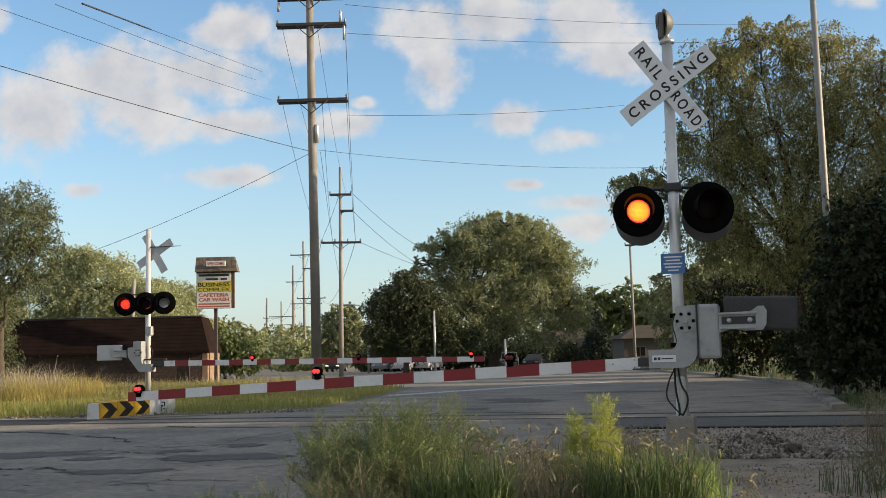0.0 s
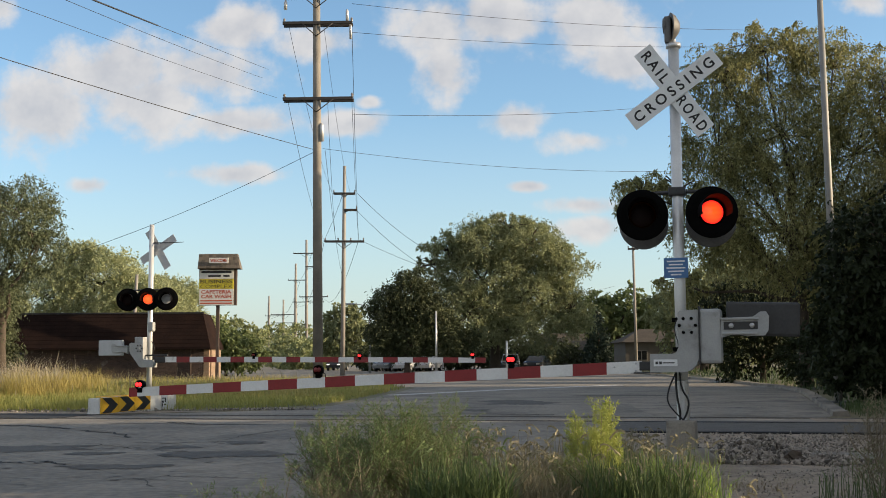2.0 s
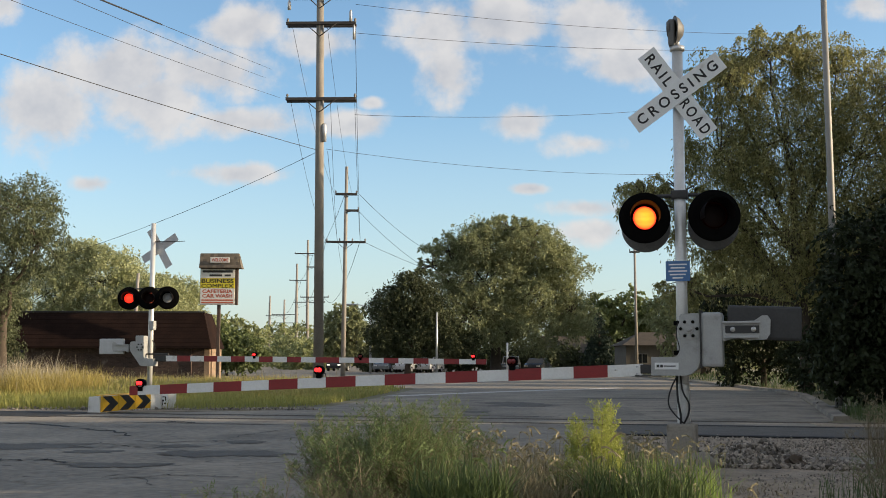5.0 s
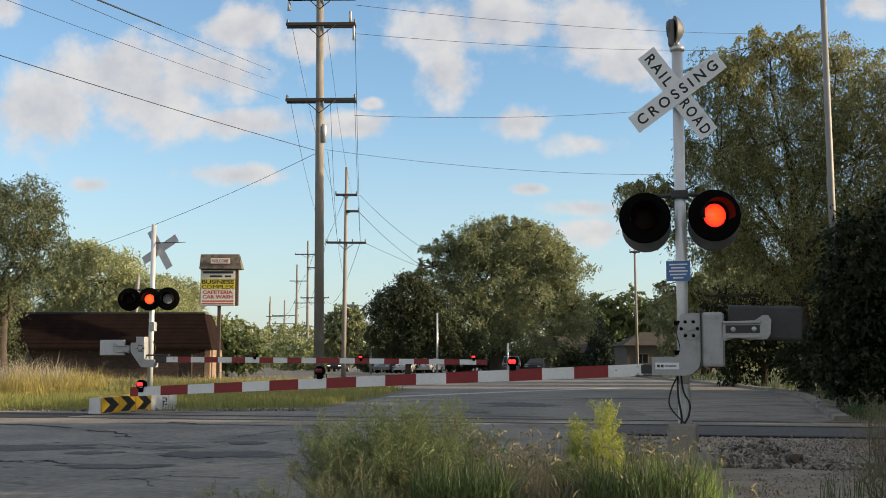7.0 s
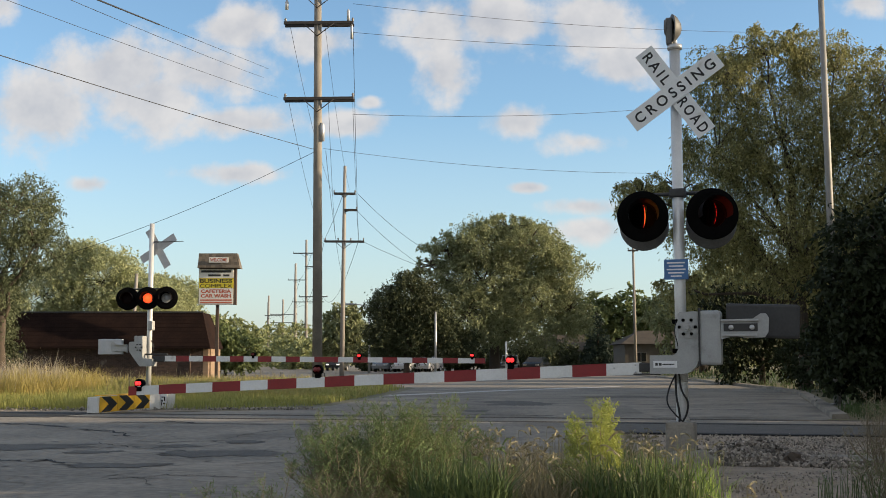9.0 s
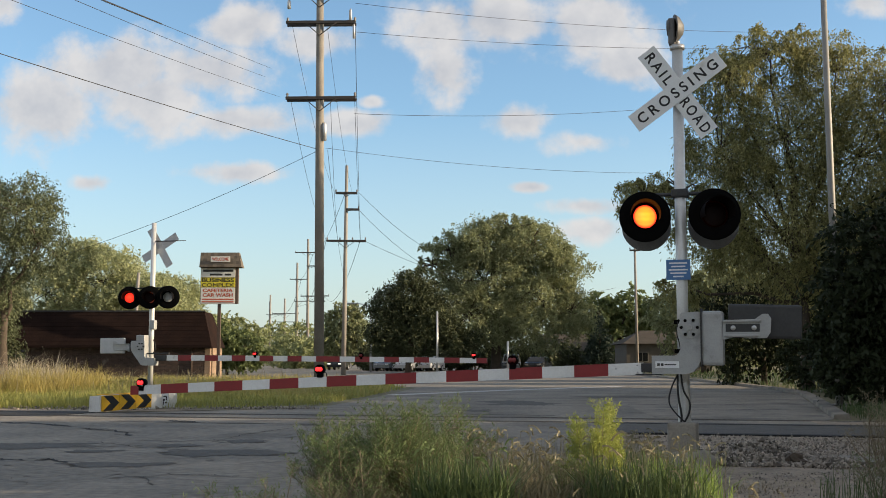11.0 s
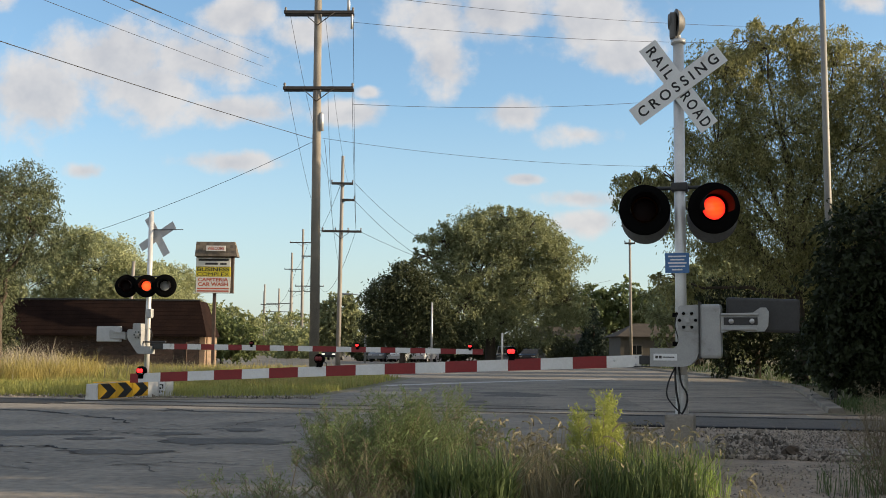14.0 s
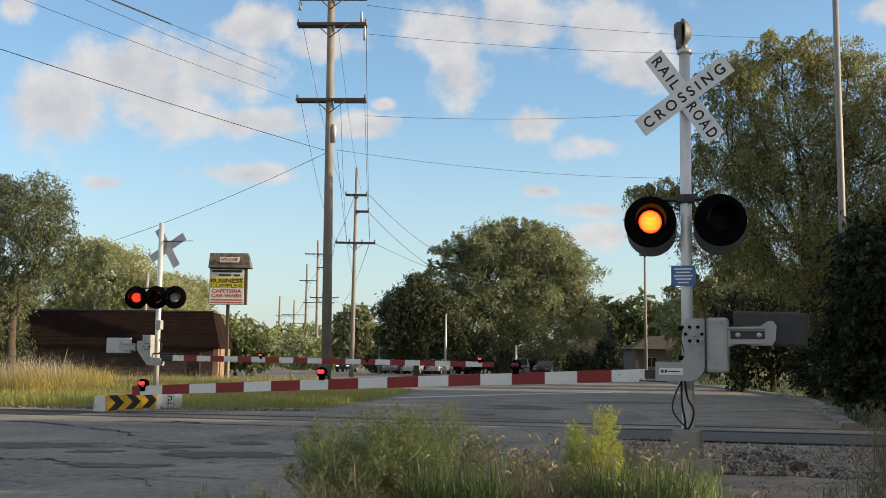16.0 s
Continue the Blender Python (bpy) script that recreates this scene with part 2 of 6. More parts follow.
def leafmat(name, c1, c2, thru=0.3):
    return mat(name, c1, c2, 0.62, scale=0.35, fine=2.5, bump=0.0, spec=0.25, island=0.55, through_light=thru)


M["leaf_olive"] = leafmat("leaf_olive", (0.4, 0.42, 0.22), (0.12, 0.14, 0.068), 0.36)
# near-black green: the shade under the right-hand trees is put into it
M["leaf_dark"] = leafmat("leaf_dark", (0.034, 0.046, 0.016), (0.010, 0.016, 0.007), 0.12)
# leaf green darkened to carry shade, as on the broad tree's left lobe
M["leaf_shade"] = leafmat("leaf_shade", (0.1, 0.115, 0.055), (0.03, 0.038, 0.018), 0.18)
M["leaf_willow"] = leafmat("leaf_willow", (0.45, 0.42, 0.17), (0.058, 0.07, 0.03), 0.33)
M["leaf_mid"] = leafmat("leaf_mid", (0.24, 0.285, 0.115), (0.085, 0.11, 0.045), 0.3)
M["leaf_grey"] = leafmat("leaf_grey", (0.21, 0.235, 0.125), (0.05, 0.064, 0.034), 0.28)
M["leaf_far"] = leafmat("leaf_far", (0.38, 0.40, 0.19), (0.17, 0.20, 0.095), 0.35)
M["leaf_light"] = leafmat("leaf_light", (0.55, 0.56, 0.31), (0.23, 0.26, 0.125), 0.36)
M["needle"] = leafmat("needle", (0.033, 0.051, 0.033), (0.018, 0.030, 0.021), 0.1)
M["weed_green"] = leafmat("weed_green", (0.2, 0.255, 0.1), (0.09, 0.13, 0.052), 0.36)
M["weed_bright"] = leafmat("weed_bright", (0.42, 0.44, 0.12), (0.22, 0.27, 0.07), 0.42)
M["weed_dry"] = leafmat("weed_dry", (0.37, 0.335, 0.215), (0.19, 0.16, 0.1), 0.3)
M["weed_stem"] = leafmat("weed_stem", (0.25, 0.2, 0.135), (0.14, 0.115, 0.075), 0.1)
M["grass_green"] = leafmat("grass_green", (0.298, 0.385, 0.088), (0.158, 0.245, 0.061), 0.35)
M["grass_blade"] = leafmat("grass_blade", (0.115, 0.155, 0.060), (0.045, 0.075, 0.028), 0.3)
M["grass_gold"] = leafmat("grass_gold", (0.53, 0.43, 0.155), (0.34, 0.295, 0.105), 0.4)
M["plume"] = leafmat("plume", (0.56, 0.50, 0.38), (0.36, 0.30, 0.2), 0.4)
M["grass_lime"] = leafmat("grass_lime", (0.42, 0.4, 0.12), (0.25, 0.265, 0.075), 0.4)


def lens_mat(name, core, rim, strength, r):
    """A lit round lens: LED cluster, hotter towards its middle."""
    m = bpy.data.materials.new(name)
    m.use_nodes = True
    nt = m.node_tree
    p = nt.nodes["Principled BSDF"]
    p.inputs["Base Color"].default_value, p.inputs["Roughness"].default_value = (0.25, 0.01, 0.01, 1), 0.25
    tc = nt.nodes.new("ShaderNodeTexCoord")
    ln = nt.nodes.new("ShaderNodeVectorMath")
    ln.operation = "LENGTH"
    link(nt, tc.outputs["Object"], ln.inputs[0])
    f = mth(nt, "DIVIDE", ln.outputs["Value"], r)
    ramp = nt.nodes.new("ShaderNodeValToRGB")
    ramp.color_ramp.elements[0].position, ramp.color_ramp.elements[0].color = 0.3, (*core, 1)
    ramp.color_ramp.elements[1].position, ramp.color_ramp.elements[1].color = 0.97, (*rim, 1)
    mid = ramp.color_ramp.elements.new(0.78)
    mid.color = (core[0], core[1] * 0.62, core[2], 1)
    wave = nt.nodes.new("ShaderNodeTexWave")
    wave.bands_direction = "Z"
    wave.inputs["Scale"].default_value, wave.inputs["Distortion"].default_value = 3.0 / r, 0.6
    link(nt, tc.outputs["Object"], wave.inputs["Vector"])
    link(nt, f, ramp.inputs[0])
    link(nt, ramp.outputs[0], p.inputs["Emission Color"])
    link(nt, mth(nt, "MULTIPLY", mth(nt, "MULTIPLY_ADD", wave.outputs["Fac"], 0.3, 0.8), strength), p.inputs["Emission Strength"])
    return m


M["lens_orange"] = lens_mat("lens_orange", (1.0, 0.44, 0.03), (0.95, 0.02, 0.015), 1.2, 0.135)
M["lens_red"] = lens_mat("lens_red", (1.0, 0.085, 0.012), (0.9, 0.015, 0.015), 1.15, 0.135)
M["lens_small"] = lens_mat("lens_small", (1.0, 0.035, 0.03), (0.9, 0.012, 0.02), 1.5, 0.06)
M["lens_off"] = mat("lens_off", (0.010, 0.003, 0.003), (0.006, 0.002, 0.002), 0.6, bump=0.0, spec=0.15)
M["lens_clear"] = mat("lens_clear", (0.5, 0.5, 0.5), (0.35, 0.35, 0.35), 0.3, bump=0.0)
M["lens_housing"] = mat("lens_housing", (0.20, 0.02, 0.02), (0.1, 0.01, 0.01), 0.5, bump=0.0)


# ---- mesh building ----
class MB:
    """Collects faces of one mesh; each face may take another material slot."""

    def __init__(self):
        self.v, self.f, self.m, self.s = [], [], [], []

    def add(self, vs, fs, slot=0, smooth=False):
        o = len(self.v)
        self.v += [tuple(p) for p in vs]
        for f in fs:
            self.f.append([i + o for i in f])
            self.m.append(slot)
            self.s.append(smooth)
        return self

    def box(self, c, size, rot=None, slot=0, bev=0.0):
        hx, hy, hz = (d / 2 for d in size)
        b = min(bev, hx * 0.9, hy * 0.9, hz * 0.9)
        R = rot or Matrix.Identity(3)
        c = Vector(c)
        if b <= 0:
            vs = [Vector((sx * hx, sy * hy, sz * hz)) for sz in (-1, 1) for sy in (-1, 1) for sx in (-1, 1)]
            fs = [(0, 2, 3, 1), (4, 5, 7, 6), (0, 1, 5, 4), (2, 6, 7, 3), (0, 4, 6, 2), (1, 3, 7, 5)]
        else:
            bm = bmesh.new()
            bmesh.ops.create_cube(bm, size=1)
            for v in bm.verts:
                v.co = Vector((v.co.x * 2 * hx, v.co.y * 2 * hy, v.co.z * 2 * hz))
            bmesh.ops.bevel(bm, geom=bm.edges[:], offset=b, segments=2, affect="EDGES", profile=0.6)
            bm.verts.index_update()
            vs = [v.co.copy() for v in bm.verts]
            fs = [[v.index for v in f.verts] for f in bm.faces]
            bm.free()
        return self.add([c + R @ v for v in vs], fs, slot)

    def tube(self, pts, rad, n=8, slot=0, cap=True, smooth=True):
        pts = [Vector(p) for p in pts]
        rad = rad if isinstance(rad, (list, tuple)) else [rad] * len(pts)
        vs, fs = [], []
        for i, p in enumerate(pts):
            d = (pts[min(i + 1, len(pts) - 1)] - pts[max(i - 1, 0)]).normalized()
            a = d.orthogonal().normalized() if i == 0 else (a - d * a.dot(d)).normalized()
            b = d.cross(a)
            vs += [p + (a * math.cos(t) + b * math.sin(t)) * rad[i] for t in (2 * math.pi * k / n for k in range(n))]
        for i in range(len(pts) - 1):
            for k in range(n):
                fs.append((i * n + k, i * n + (k + 1) % n, (i + 1) * n + (k + 1) % n, (i + 1) * n + k))
        self.add(vs, fs, slot, smooth)
        if cap:
            o = len(self.v) - len(vs)
            self.f += [list(range(o + n - 1, o - 1, -1)), list(range(o + len(vs) - n, o + len(vs)))]
            self.m += [slot, slot]
            self.s += [False, False]
        return self

    def lathe(self, c, axis, prof, n=24, slot=0, a0=0.0, a1=2 * math.pi, up=None, smooth=True):
        """prof: (radius, distance along axis) rows. a0..a1: the arc, measured from up."""
        axis = Vector(axis).normalized()
        up = Vector(up) if up else axis.orthogonal()
        up = (up - axis * up.dot(axis)).normalized()
        side = axis.cross(up)
        full = abs(a1 - a0 - 2 * math.pi) < 1e-6
        cnt = n if full else n + 1
        vs, fs = [], []
        for r, h in prof:
            for k in range(cnt):
                t = a0 + (a1 - a0) * k / n
                vs.append(Vector(c) + axis * h + (up * math.cos(t) + side * math.sin(t)) * max(r, 1e-5))
        for i in range(len(prof) - 1):
            for k in range(n):
                k2 = (k + 1) % cnt
                fs.append((i * cnt + k, i * cnt + k2, (i + 1) * cnt + k2, (i + 1) * cnt + k))
        return self.add(vs, fs, slot, smooth)

    def prism(self, poly, z0, z1, slot=0):
        n = len(poly)
        vs = [(x, y, z0) for x, y in poly] + [(x, y, z1) for x, y in poly]
        fs = [tuple(range(n - 1, -1, -1)), tuple(range(n, 2 * n))] + [(i, (i + 1) % n, n + (i + 1) % n, n + i) for i in range(n)]
        return self.add(vs, fs, slot)

    def mesh(self, name, mats):
        me = bpy.data.meshes.new(name)
        me.from_pydata(self.v, [], self.f)
        for m in mats if isinstance(mats, (list, tuple)) else [mats]:
            me.materials.append(m)
        me.polygons.foreach_set("material_index", self.m)
        me.polygons.foreach_set("use_smooth", self.s)
        me.update()
        return me


def quads(name, P, mats, slots=None):
    """A mesh of loose quads from an (n, 4, 3) array."""
    n = len(P)
    me = bpy.data.meshes.new(name)
    me.vertices.add(4 * n)
    me.vertices.foreach_set("co", np.ascontiguousarray(P, dtype=np.float32).ravel())
    me.loops.add(4 * n)
    me.loops.foreach_set("vertex_index", np.arange(4 * n, dtype=np.int32))
    me.polygons.add(n)
    me.polygons.foreach_set("loop_start", np.arange(0, 4 * n, 4, dtype=np.int32))
    for m in mats if isinstance(mats, (list, tuple)) else [mats]:
        me.materials.append(m)
    if slots is not None:
        me.polygons.foreach_set("material_index", np.asarray(slots, dtype=np.int32))
    me.update(calc_edges=True)
    return me


def part(name, mb, material, parent=None, label=""):
    ob = new(name, mb.mesh(name, material) if isinstance(mb, MB) else mb)
    if parent:
        ob.parent = parent
    return tagged(ob, label) if label else ob


def empty(name, m, label, category, group=""):
    e = new(name)
    e.empty_display_size = 0.2
    e.matrix_world = m
    return tagged(e, label, category, group)


def lettering(name, text, size, width, m, material, parent, bold=0.0, spacing=1.0):
    """Flat raised letters centred at the pose m of the parent's space, stretched to the width."""
    cu = bpy.data.curves.new(name, "FONT")
    cu.body, cu.size, cu.extrude, cu.offset = text, size, 0.0015, bold
    cu.align_x, cu.align_y = "CENTER", "CENTER"
    cu.space_character = spacing
    tmp = bpy.data.objects.new(name, cu)
    scene.collection.objects.link(tmp)
    bpy.context.view_layer.update()
    me = bpy.data.meshes.new_from_object(tmp.evaluated_get(bpy.context.evaluated_depsgraph_get()))
    bpy.data.objects.remove(tmp)
    co = np.zeros(len(me.vertices) * 3)
    me.vertices.foreach_get("co", co)
    co = co.reshape(-1, 3)
    co[:, 0] -= (co[:, 0].max() + co[:, 0].min()) / 2
    co[:, 1] -= (co[:, 1].max() + co[:, 1].min()) / 2
    co[:, 0] *= width / max(co[:, 0].max() * 2, 1e-4)
    me.vertices.foreach_set("co", co.ravel())
    me.materials.clear()
    me.materials.append(material)
    ob = new(name, me)
    ob.parent = parent
    ob.matrix_local = m
    return ob


# ---- ground, road, track ----
def sheet(name, poly, z, material, label, kind="structure", thick=0.0):
    mb = MB()
    if thick:
        mb.prism(poly, z - thick, z)
    else:
        mb.add([(x, y, z) for x, y in poly], [tuple(range(len(poly)))])
    return tagged(part(name, mb, material), label, "ground", kind=kind)


sheet("ground", [(-2500, -600), (2500, -600), (2500, 4000), (-2500, 4000)], 0.0, M["soil"], "dry grassy soil beside the railway crossing")
road = sheet("road", [(-45, -8), (-2.4, -8), (-1.5, 5), (0.6, 10.5), (1.7, 13.5), (2.5, 18.6), (6.6, 17.8), (7.3, 22.0), (8.0, 23.2), (12.3, 39.2),
                      (13.6, 48), (13.9, 54), (14.6, 76), (16, 110), (22, 170), (-30, 300), (-62, 300), (-34, 164), (-18, 95), (-6, 64),
                      (-1.1, 48.7), (-2.2, 36), (-2.9, 30), (-4.2, 27.4), (-7, 26.0), (-9.2, 25.3), (-45, 33)], 0.006, M["asphalt"], "worn grey asphalt road crossing the railway track")
sheet("ballast_bed", [(2.4, 12.0), (4.6, 11.6), (30, 6), (30, 17.5), (7.2, 22.3), (6.4, 17.9), (2.6, 18.8)], 0.010, M["dirt"], "earthy gravel bed beside the track")
sheet("verge", [(0.9, 8), (9, 6.5), (12, 9.5), (4.6, 11.7), (2.2, 12.2)], 0.014, M["dirt"], "dusty bare earth strip strewn with grit")
sheet("ballast_bed", [(-9.2, 25.4), (-45, 33.2), (-45, 35.5), (-9, 27.4), (-5, 27.2)], 0.012, M["dirt"], "grey stone ballast beside the rails")

TD = Vector((-0.974, 0.225, 0))
TN = Vector((0.225, 0.974, 0))


def strip(name, base, along0, along1, width, z0, z1, material, label, category="railway track", kind="structure"):
    a, b = Vector(base) + TD * along0, Vector(base) + TD * along1
    h = TN * width / 2
    mb = MB().prism([((a - h).x, (a - h).y), ((b - h).x, (b - h).y), ((b + h).x, (b + h).y), ((a + h).x, (a + h).y)], z0, z1)
    return tagged(part(name, mb, material), label, category, kind=kind)


for q in (0.0, -1.5):
    base = Vector((0, 24.0, 0)) + TN * q
    strip("rail", base, -60, 60, 0.07, -0.05, 0.018, M["rail_steel"], "steel rail set flush in the road crossing")
    strip("flangeway", base - TN * 0.12, -60, 60, 0.11, 0.002, 0.012, M["patch"], "dark flangeway gap beside the rail")
strip("track_bed", Vector((0, 20.5, 0)), -12, -3.0, 2.7, 0.002, 0.030, M["patch"], "dark asphalt bed between the crossing panels")
strip("panel_gap", Vector((0, 22.0, 0)), -12, -3.0, 0.30, 0.004, 0.036, M["crack"], "dark gap along the crossing panel edge")
strip("panel_gap", Vector((0, 19.1, 0)), -12, -3.2, 0.26, 0.004, 0.036, M["crack"], "dark gap along the crossing panel edge")
strip("panel_gap", Vector((0, 23.2, 0)), 8.3, 45, 2.1, 0.004, 0.016, M["crack"], "dark oily bed between the rails")
strip("slab", Vector((0, 14.25, 0)), -5.6, -4.3, 0.85, 0.0, 0.07, M["old_concrete"], "broken flat concrete slab lying in the ballast", "slab")

# concrete apron between the track and the far street
apron = sheet("apron", [(4.4, 23.6), (7.9, 23.4), (10.6, 33.5), (5.2, 34.6)], 0.011, M["old_concrete"], "worn pale concrete patch of road behind the track")


def blotch(name, cx, cy, rx, ry, seed, material, label):
    rnd = random.Random(seed)
    pts = []
    for k in range(96):
        t = 2 * math.pi * k / 96
        c, e = math.cos(t), math.sin(t)
        r = 1 + 0.55 * noise.noise((c * 1.7 + seed, e * 1.7, seed * 0.7)) + 0.30 * noise.noise((c * 5 + seed, e * 5, seed * 1.7)) + 0.16 * noise.noise((c * 14, e * 14 + seed, 3)) + rnd.uniform(-0.03, 0.03)
        pts.append((cx + rx * r * c, cy + ry * r * e))
    return sheet(name, pts, 0.010 + 0.0004 * (seed % 7), material, label)


for i, (cx, cy, rx, ry) in enumerate(((-5.9, 15.85, 1.2, 0.62), (-4.6, 14.95, 0.42, 0.26), (-3.75, 13.05, 0.66, 0.38), (-2.8, 14.7, 0.88, 0.62), (-3.7, 15.9, 0.34, 0.36),
                                      (-2.85, 16.7, 0.3, 0.36), (2.1, 31.4, 1.1, 2.1), (0.8, 26.7, 0.42, 0.8), (5.6, 36.5, 1.6, 1.2))):
    blotch("road_patch", cx, cy, rx * 0.86, ry * 0.8, i + 1, M["patch"], "dark tar patch on the asphalt road")


def crack(pts, w, seed):
    rnd = random.Random(seed)
    fine = []
    for (x0, y0), (x1, y1) in zip(pts, pts[1:]):
        for k in range(7):
            f = k / 7
            fine.append((x0 + (x1 - x0) * f + rnd.gauss(0, 0.03), y0 + (y1 - y0) * f + rnd.gauss(0, 0.07)))
    fine.append(pts[-1])
    mb = MB()
    for (x0, y0), (x1, y1) in zip(fine, fine[1:]):
        a, b = w * rnd.uniform(0.5, 1.9), w * rnd.uniform(0.5, 1.9)
        mb.add([(x0, y0 - a, 0.0125), (x1, y1 - b, 0.0125), (x1, y1 + b, 0.0125), (x0, y0 + a, 0.0125)], [(0, 1, 2, 3)])
    return tagged(part("road_crack", mb, M["crack"]), "thin dark crack in the asphalt road", "crack", kind="structure")


for i, (pts, w) in enumerate((([(-8.8, 21.75), (-7.7, 21.4), (-6.7, 20.5)], 0.07), ([(-6.3, 19.8), (-5.6, 19.35), (-4.95, 18.05)], 0.06), ([(-5.4, 13.8), (-4.98, 13.55)], 0.03),
                              ([(-4.9, 13.72), (-4.7, 13.72), (-4.4, 13.33)], 0.035), ([(-3.35, 16.6), (-3.2, 18.3), (-2.65, 20.0)], 0.035), ([(-5.4, 22.3), (-4.75, 21.8)], 0.09),
                              ([(-8.1, 25.65), (-6.1, 25.4), (-3.3, 24.9)], 0.08), ([(-3.35, 11.5), (-2.7, 11.95), (-2.1, 11.75)], 0.012), ([(-1.0, 23.9), (0.1, 25.1), (2.4, 24.4)], 0.06),
                              ([(-4.6, 16.9), (-3.9, 16.7), (-3.0, 17.1)], 0.02), ([(-2.4, 17.5), (-1.6, 18.8), (-0.5, 18.9)], 0.03), ([(-6.5, 22.0), (-2, 21.0), (0, 20.9)], 0.03),
                              ([(-5.0, 16.6), (-4.2, 15.6), (-3.4, 15.2)], 0.016), ([(5.0, 30.5), (6.2, 30.2), (8.2, 30.6)], 0.05), ([(4.6, 27.2), (6.4, 27.0), (8.4, 27.4)], 0.04))):
    crack(pts, w, 40 + i)

# hairline cracks and shallow pits worn into the nearer asphalt
rnd = random.Random(71)
mb = MB()
for _ in range(95):
    x, y = rnd.uniform(-7.5, -0.6), rnd.uniform(11.2, 22.5)
    a, seg = rnd.uniform(-0.5, 0.5) + rnd.choice((0, 1.3)), rnd.uniform(0.06, 0.2)
    w = rnd.uniform(0.006, 0.02)
    for _ in range(rnd.randint(2, 6)):
        x1, y1 = x + seg * math.cos(a), y + seg * math.sin(a)
        w1 = w * rnd.uniform(0.5, 1.5)
        mb.add([(x, y - w, 0.0118), (x1, y1 - w1, 0.0118), (x1, y1 + w1, 0.0118), (x, y + w, 0.0118)], [(0, 1, 2, 3)])
        x, y, w, a = x1, y1, w1, a + rnd.uniform(-0.6, 0.6)
for _ in range(55):
    x, y, r = rnd.uniform(-7.5, -0.6), rnd.uniform(11.2, 22.5), rnd.uniform(0.015, 0.06)
    mb.add([(x + r * rnd.uniform(0.6, 1.5) * math.cos(t), y + r * rnd.uniform(0.6, 1.3) * math.sin(t), 0.0096) for t in (0, 0.8, 1.6, 2.4, 3.2, 4.0, 4.8, 5.6)], [tuple(range(8))])
tagged(part("road_wear", mb, M["patch"]), "hairline cracks and shallow pits in the asphalt", "crack", kind="stuff")

# faded line that follows the far street's bend
mb = MB()
line = [(-1.6, 38.0), (0.6, 41.2), (3.2, 44.8), (5.8, 47.9), (8.2, 50.4)]
for (x0, y0), (x1, y1) in zip(line, line[1:]):
    mb.add([(x0, y0, 0.013), (x1, y1, 0.013), (x1 - 0.35, y1 + 0.75, 0.013), (x0 - 0.35, y0 + 0.75, 0.013)], [(0, 1, 2, 3)])
tagged(part("road_marking", mb, M["worn_paint"]), "faded white line on the asphalt road", "marking", kind="structure")

# kerb: a real step that bends with the road edge
kpts = [(7.9, 23.0), (9.5, 28.8), (11.0, 34.2), (12.3, 39.2), (13.2, 45), (13.8, 52), (14.2, 62), (14.6, 76), (15.6, 100)]
mb = MB()
kv, kf = [], []
for i, (x, y) in enumerate(kpts):
    for dx, z in ((0.0, -0.02), (0.03, 0.10), (0.30, 0.11), (0.36, -0.02)):
        kv.append((x + dx, y - dx * 0.25, z))
for i in range(len(kpts) - 1):
    for k in range(3):
        kf.append((i * 4 + k, i * 4 + k + 1, i * 4 + k + 5, i * 4 + k + 4))
mb.add(kv, kf + [(0, 1, 2, 3)])
tagged(part("kerb", mb, M["old_concrete"]), "weathered concrete kerb bending round the road corner", "kerb", kind="structure")


def stones(name, n, spots, size, label, seed):
    """Loose angular stones; spots: (x, y, rx, ry, heap) areas."""
    rnd = random.Random(seed)
    base = [(1, 0, 0), (-1, 0, 0), (0, 1, 0), (0, -1, 0), (0, 0, 1), (0, 0, -1)]
    fs = [(0, 2, 4), (2, 1, 4), (1, 3, 4), (3, 0, 4), (2, 0, 5), (1, 2, 5), (3, 1, 5), (0, 3, 5)]
    mb = MB()
    for _ in range(n):
        cx, cy, rx, ry, heap = rnd.choice(spots)
        a, r = rnd.uniform(0, 6.283), math.sqrt(rnd.random())
        x, y = cx + rx * r * math.cos(a), cy + ry * r * math.sin(a)
        s = size * rnd.choice((0.35, 0.55, 0.8, 1.0, 1.5)) * rnd.uniform(0.7, 1.15)
        z = 0.012 + s * 0.35 + heap * (1 - r) * rnd.uniform(0.6, 1)
        R = Euler((rnd.uniform(0, 3), rnd.uniform(0, 3), rnd.uniform(0, 3))).to_matrix()
        k = Vector((rnd.uniform(0.7, 1.3), rnd.uniform(0.6, 1.1), rnd.uniform(0.5, 0.9)))
        mb.add([Vector((x, y, z)) + R @ Vector((p[0] * k.x * s + rnd.uniform(-.2, .2) * s, p[1] * k.y * s, p[2] * k.z * s + rnd.uniform(-.2, .2) * s)) for p in base], fs)
    return tagged(part(name, mb, M["stone"]), label, "stones", kind="stuff")


stones("ballast_stones", 6500, [(3.75, 13.6, 0.75, 0.7, 0.26), (3.55, 13.2, 0.6, 0.5, 0.16), (4.0, 13.9, 0.9, 0.8, 0.10), (4.4, 12.95, 0.6, 0.4, 0.07)], 0.028, "heap of loose grey crushed ballast stones", 3)
stones("ballast_stones", 5200, [(4.2, 14.6, 1.6, 1.6, 0.0), (5.4, 14.6, 1.9, 2.2, 0.0), (6.8, 15.4, 2.3, 2.4, 0.0), (4.6, 17, 1.8, 1.2, 0.0), (5.0, 13.0, 1.2, 0.8, 0.02)], 0.018, "scattered grey ballast stones in earthy grit", 6)
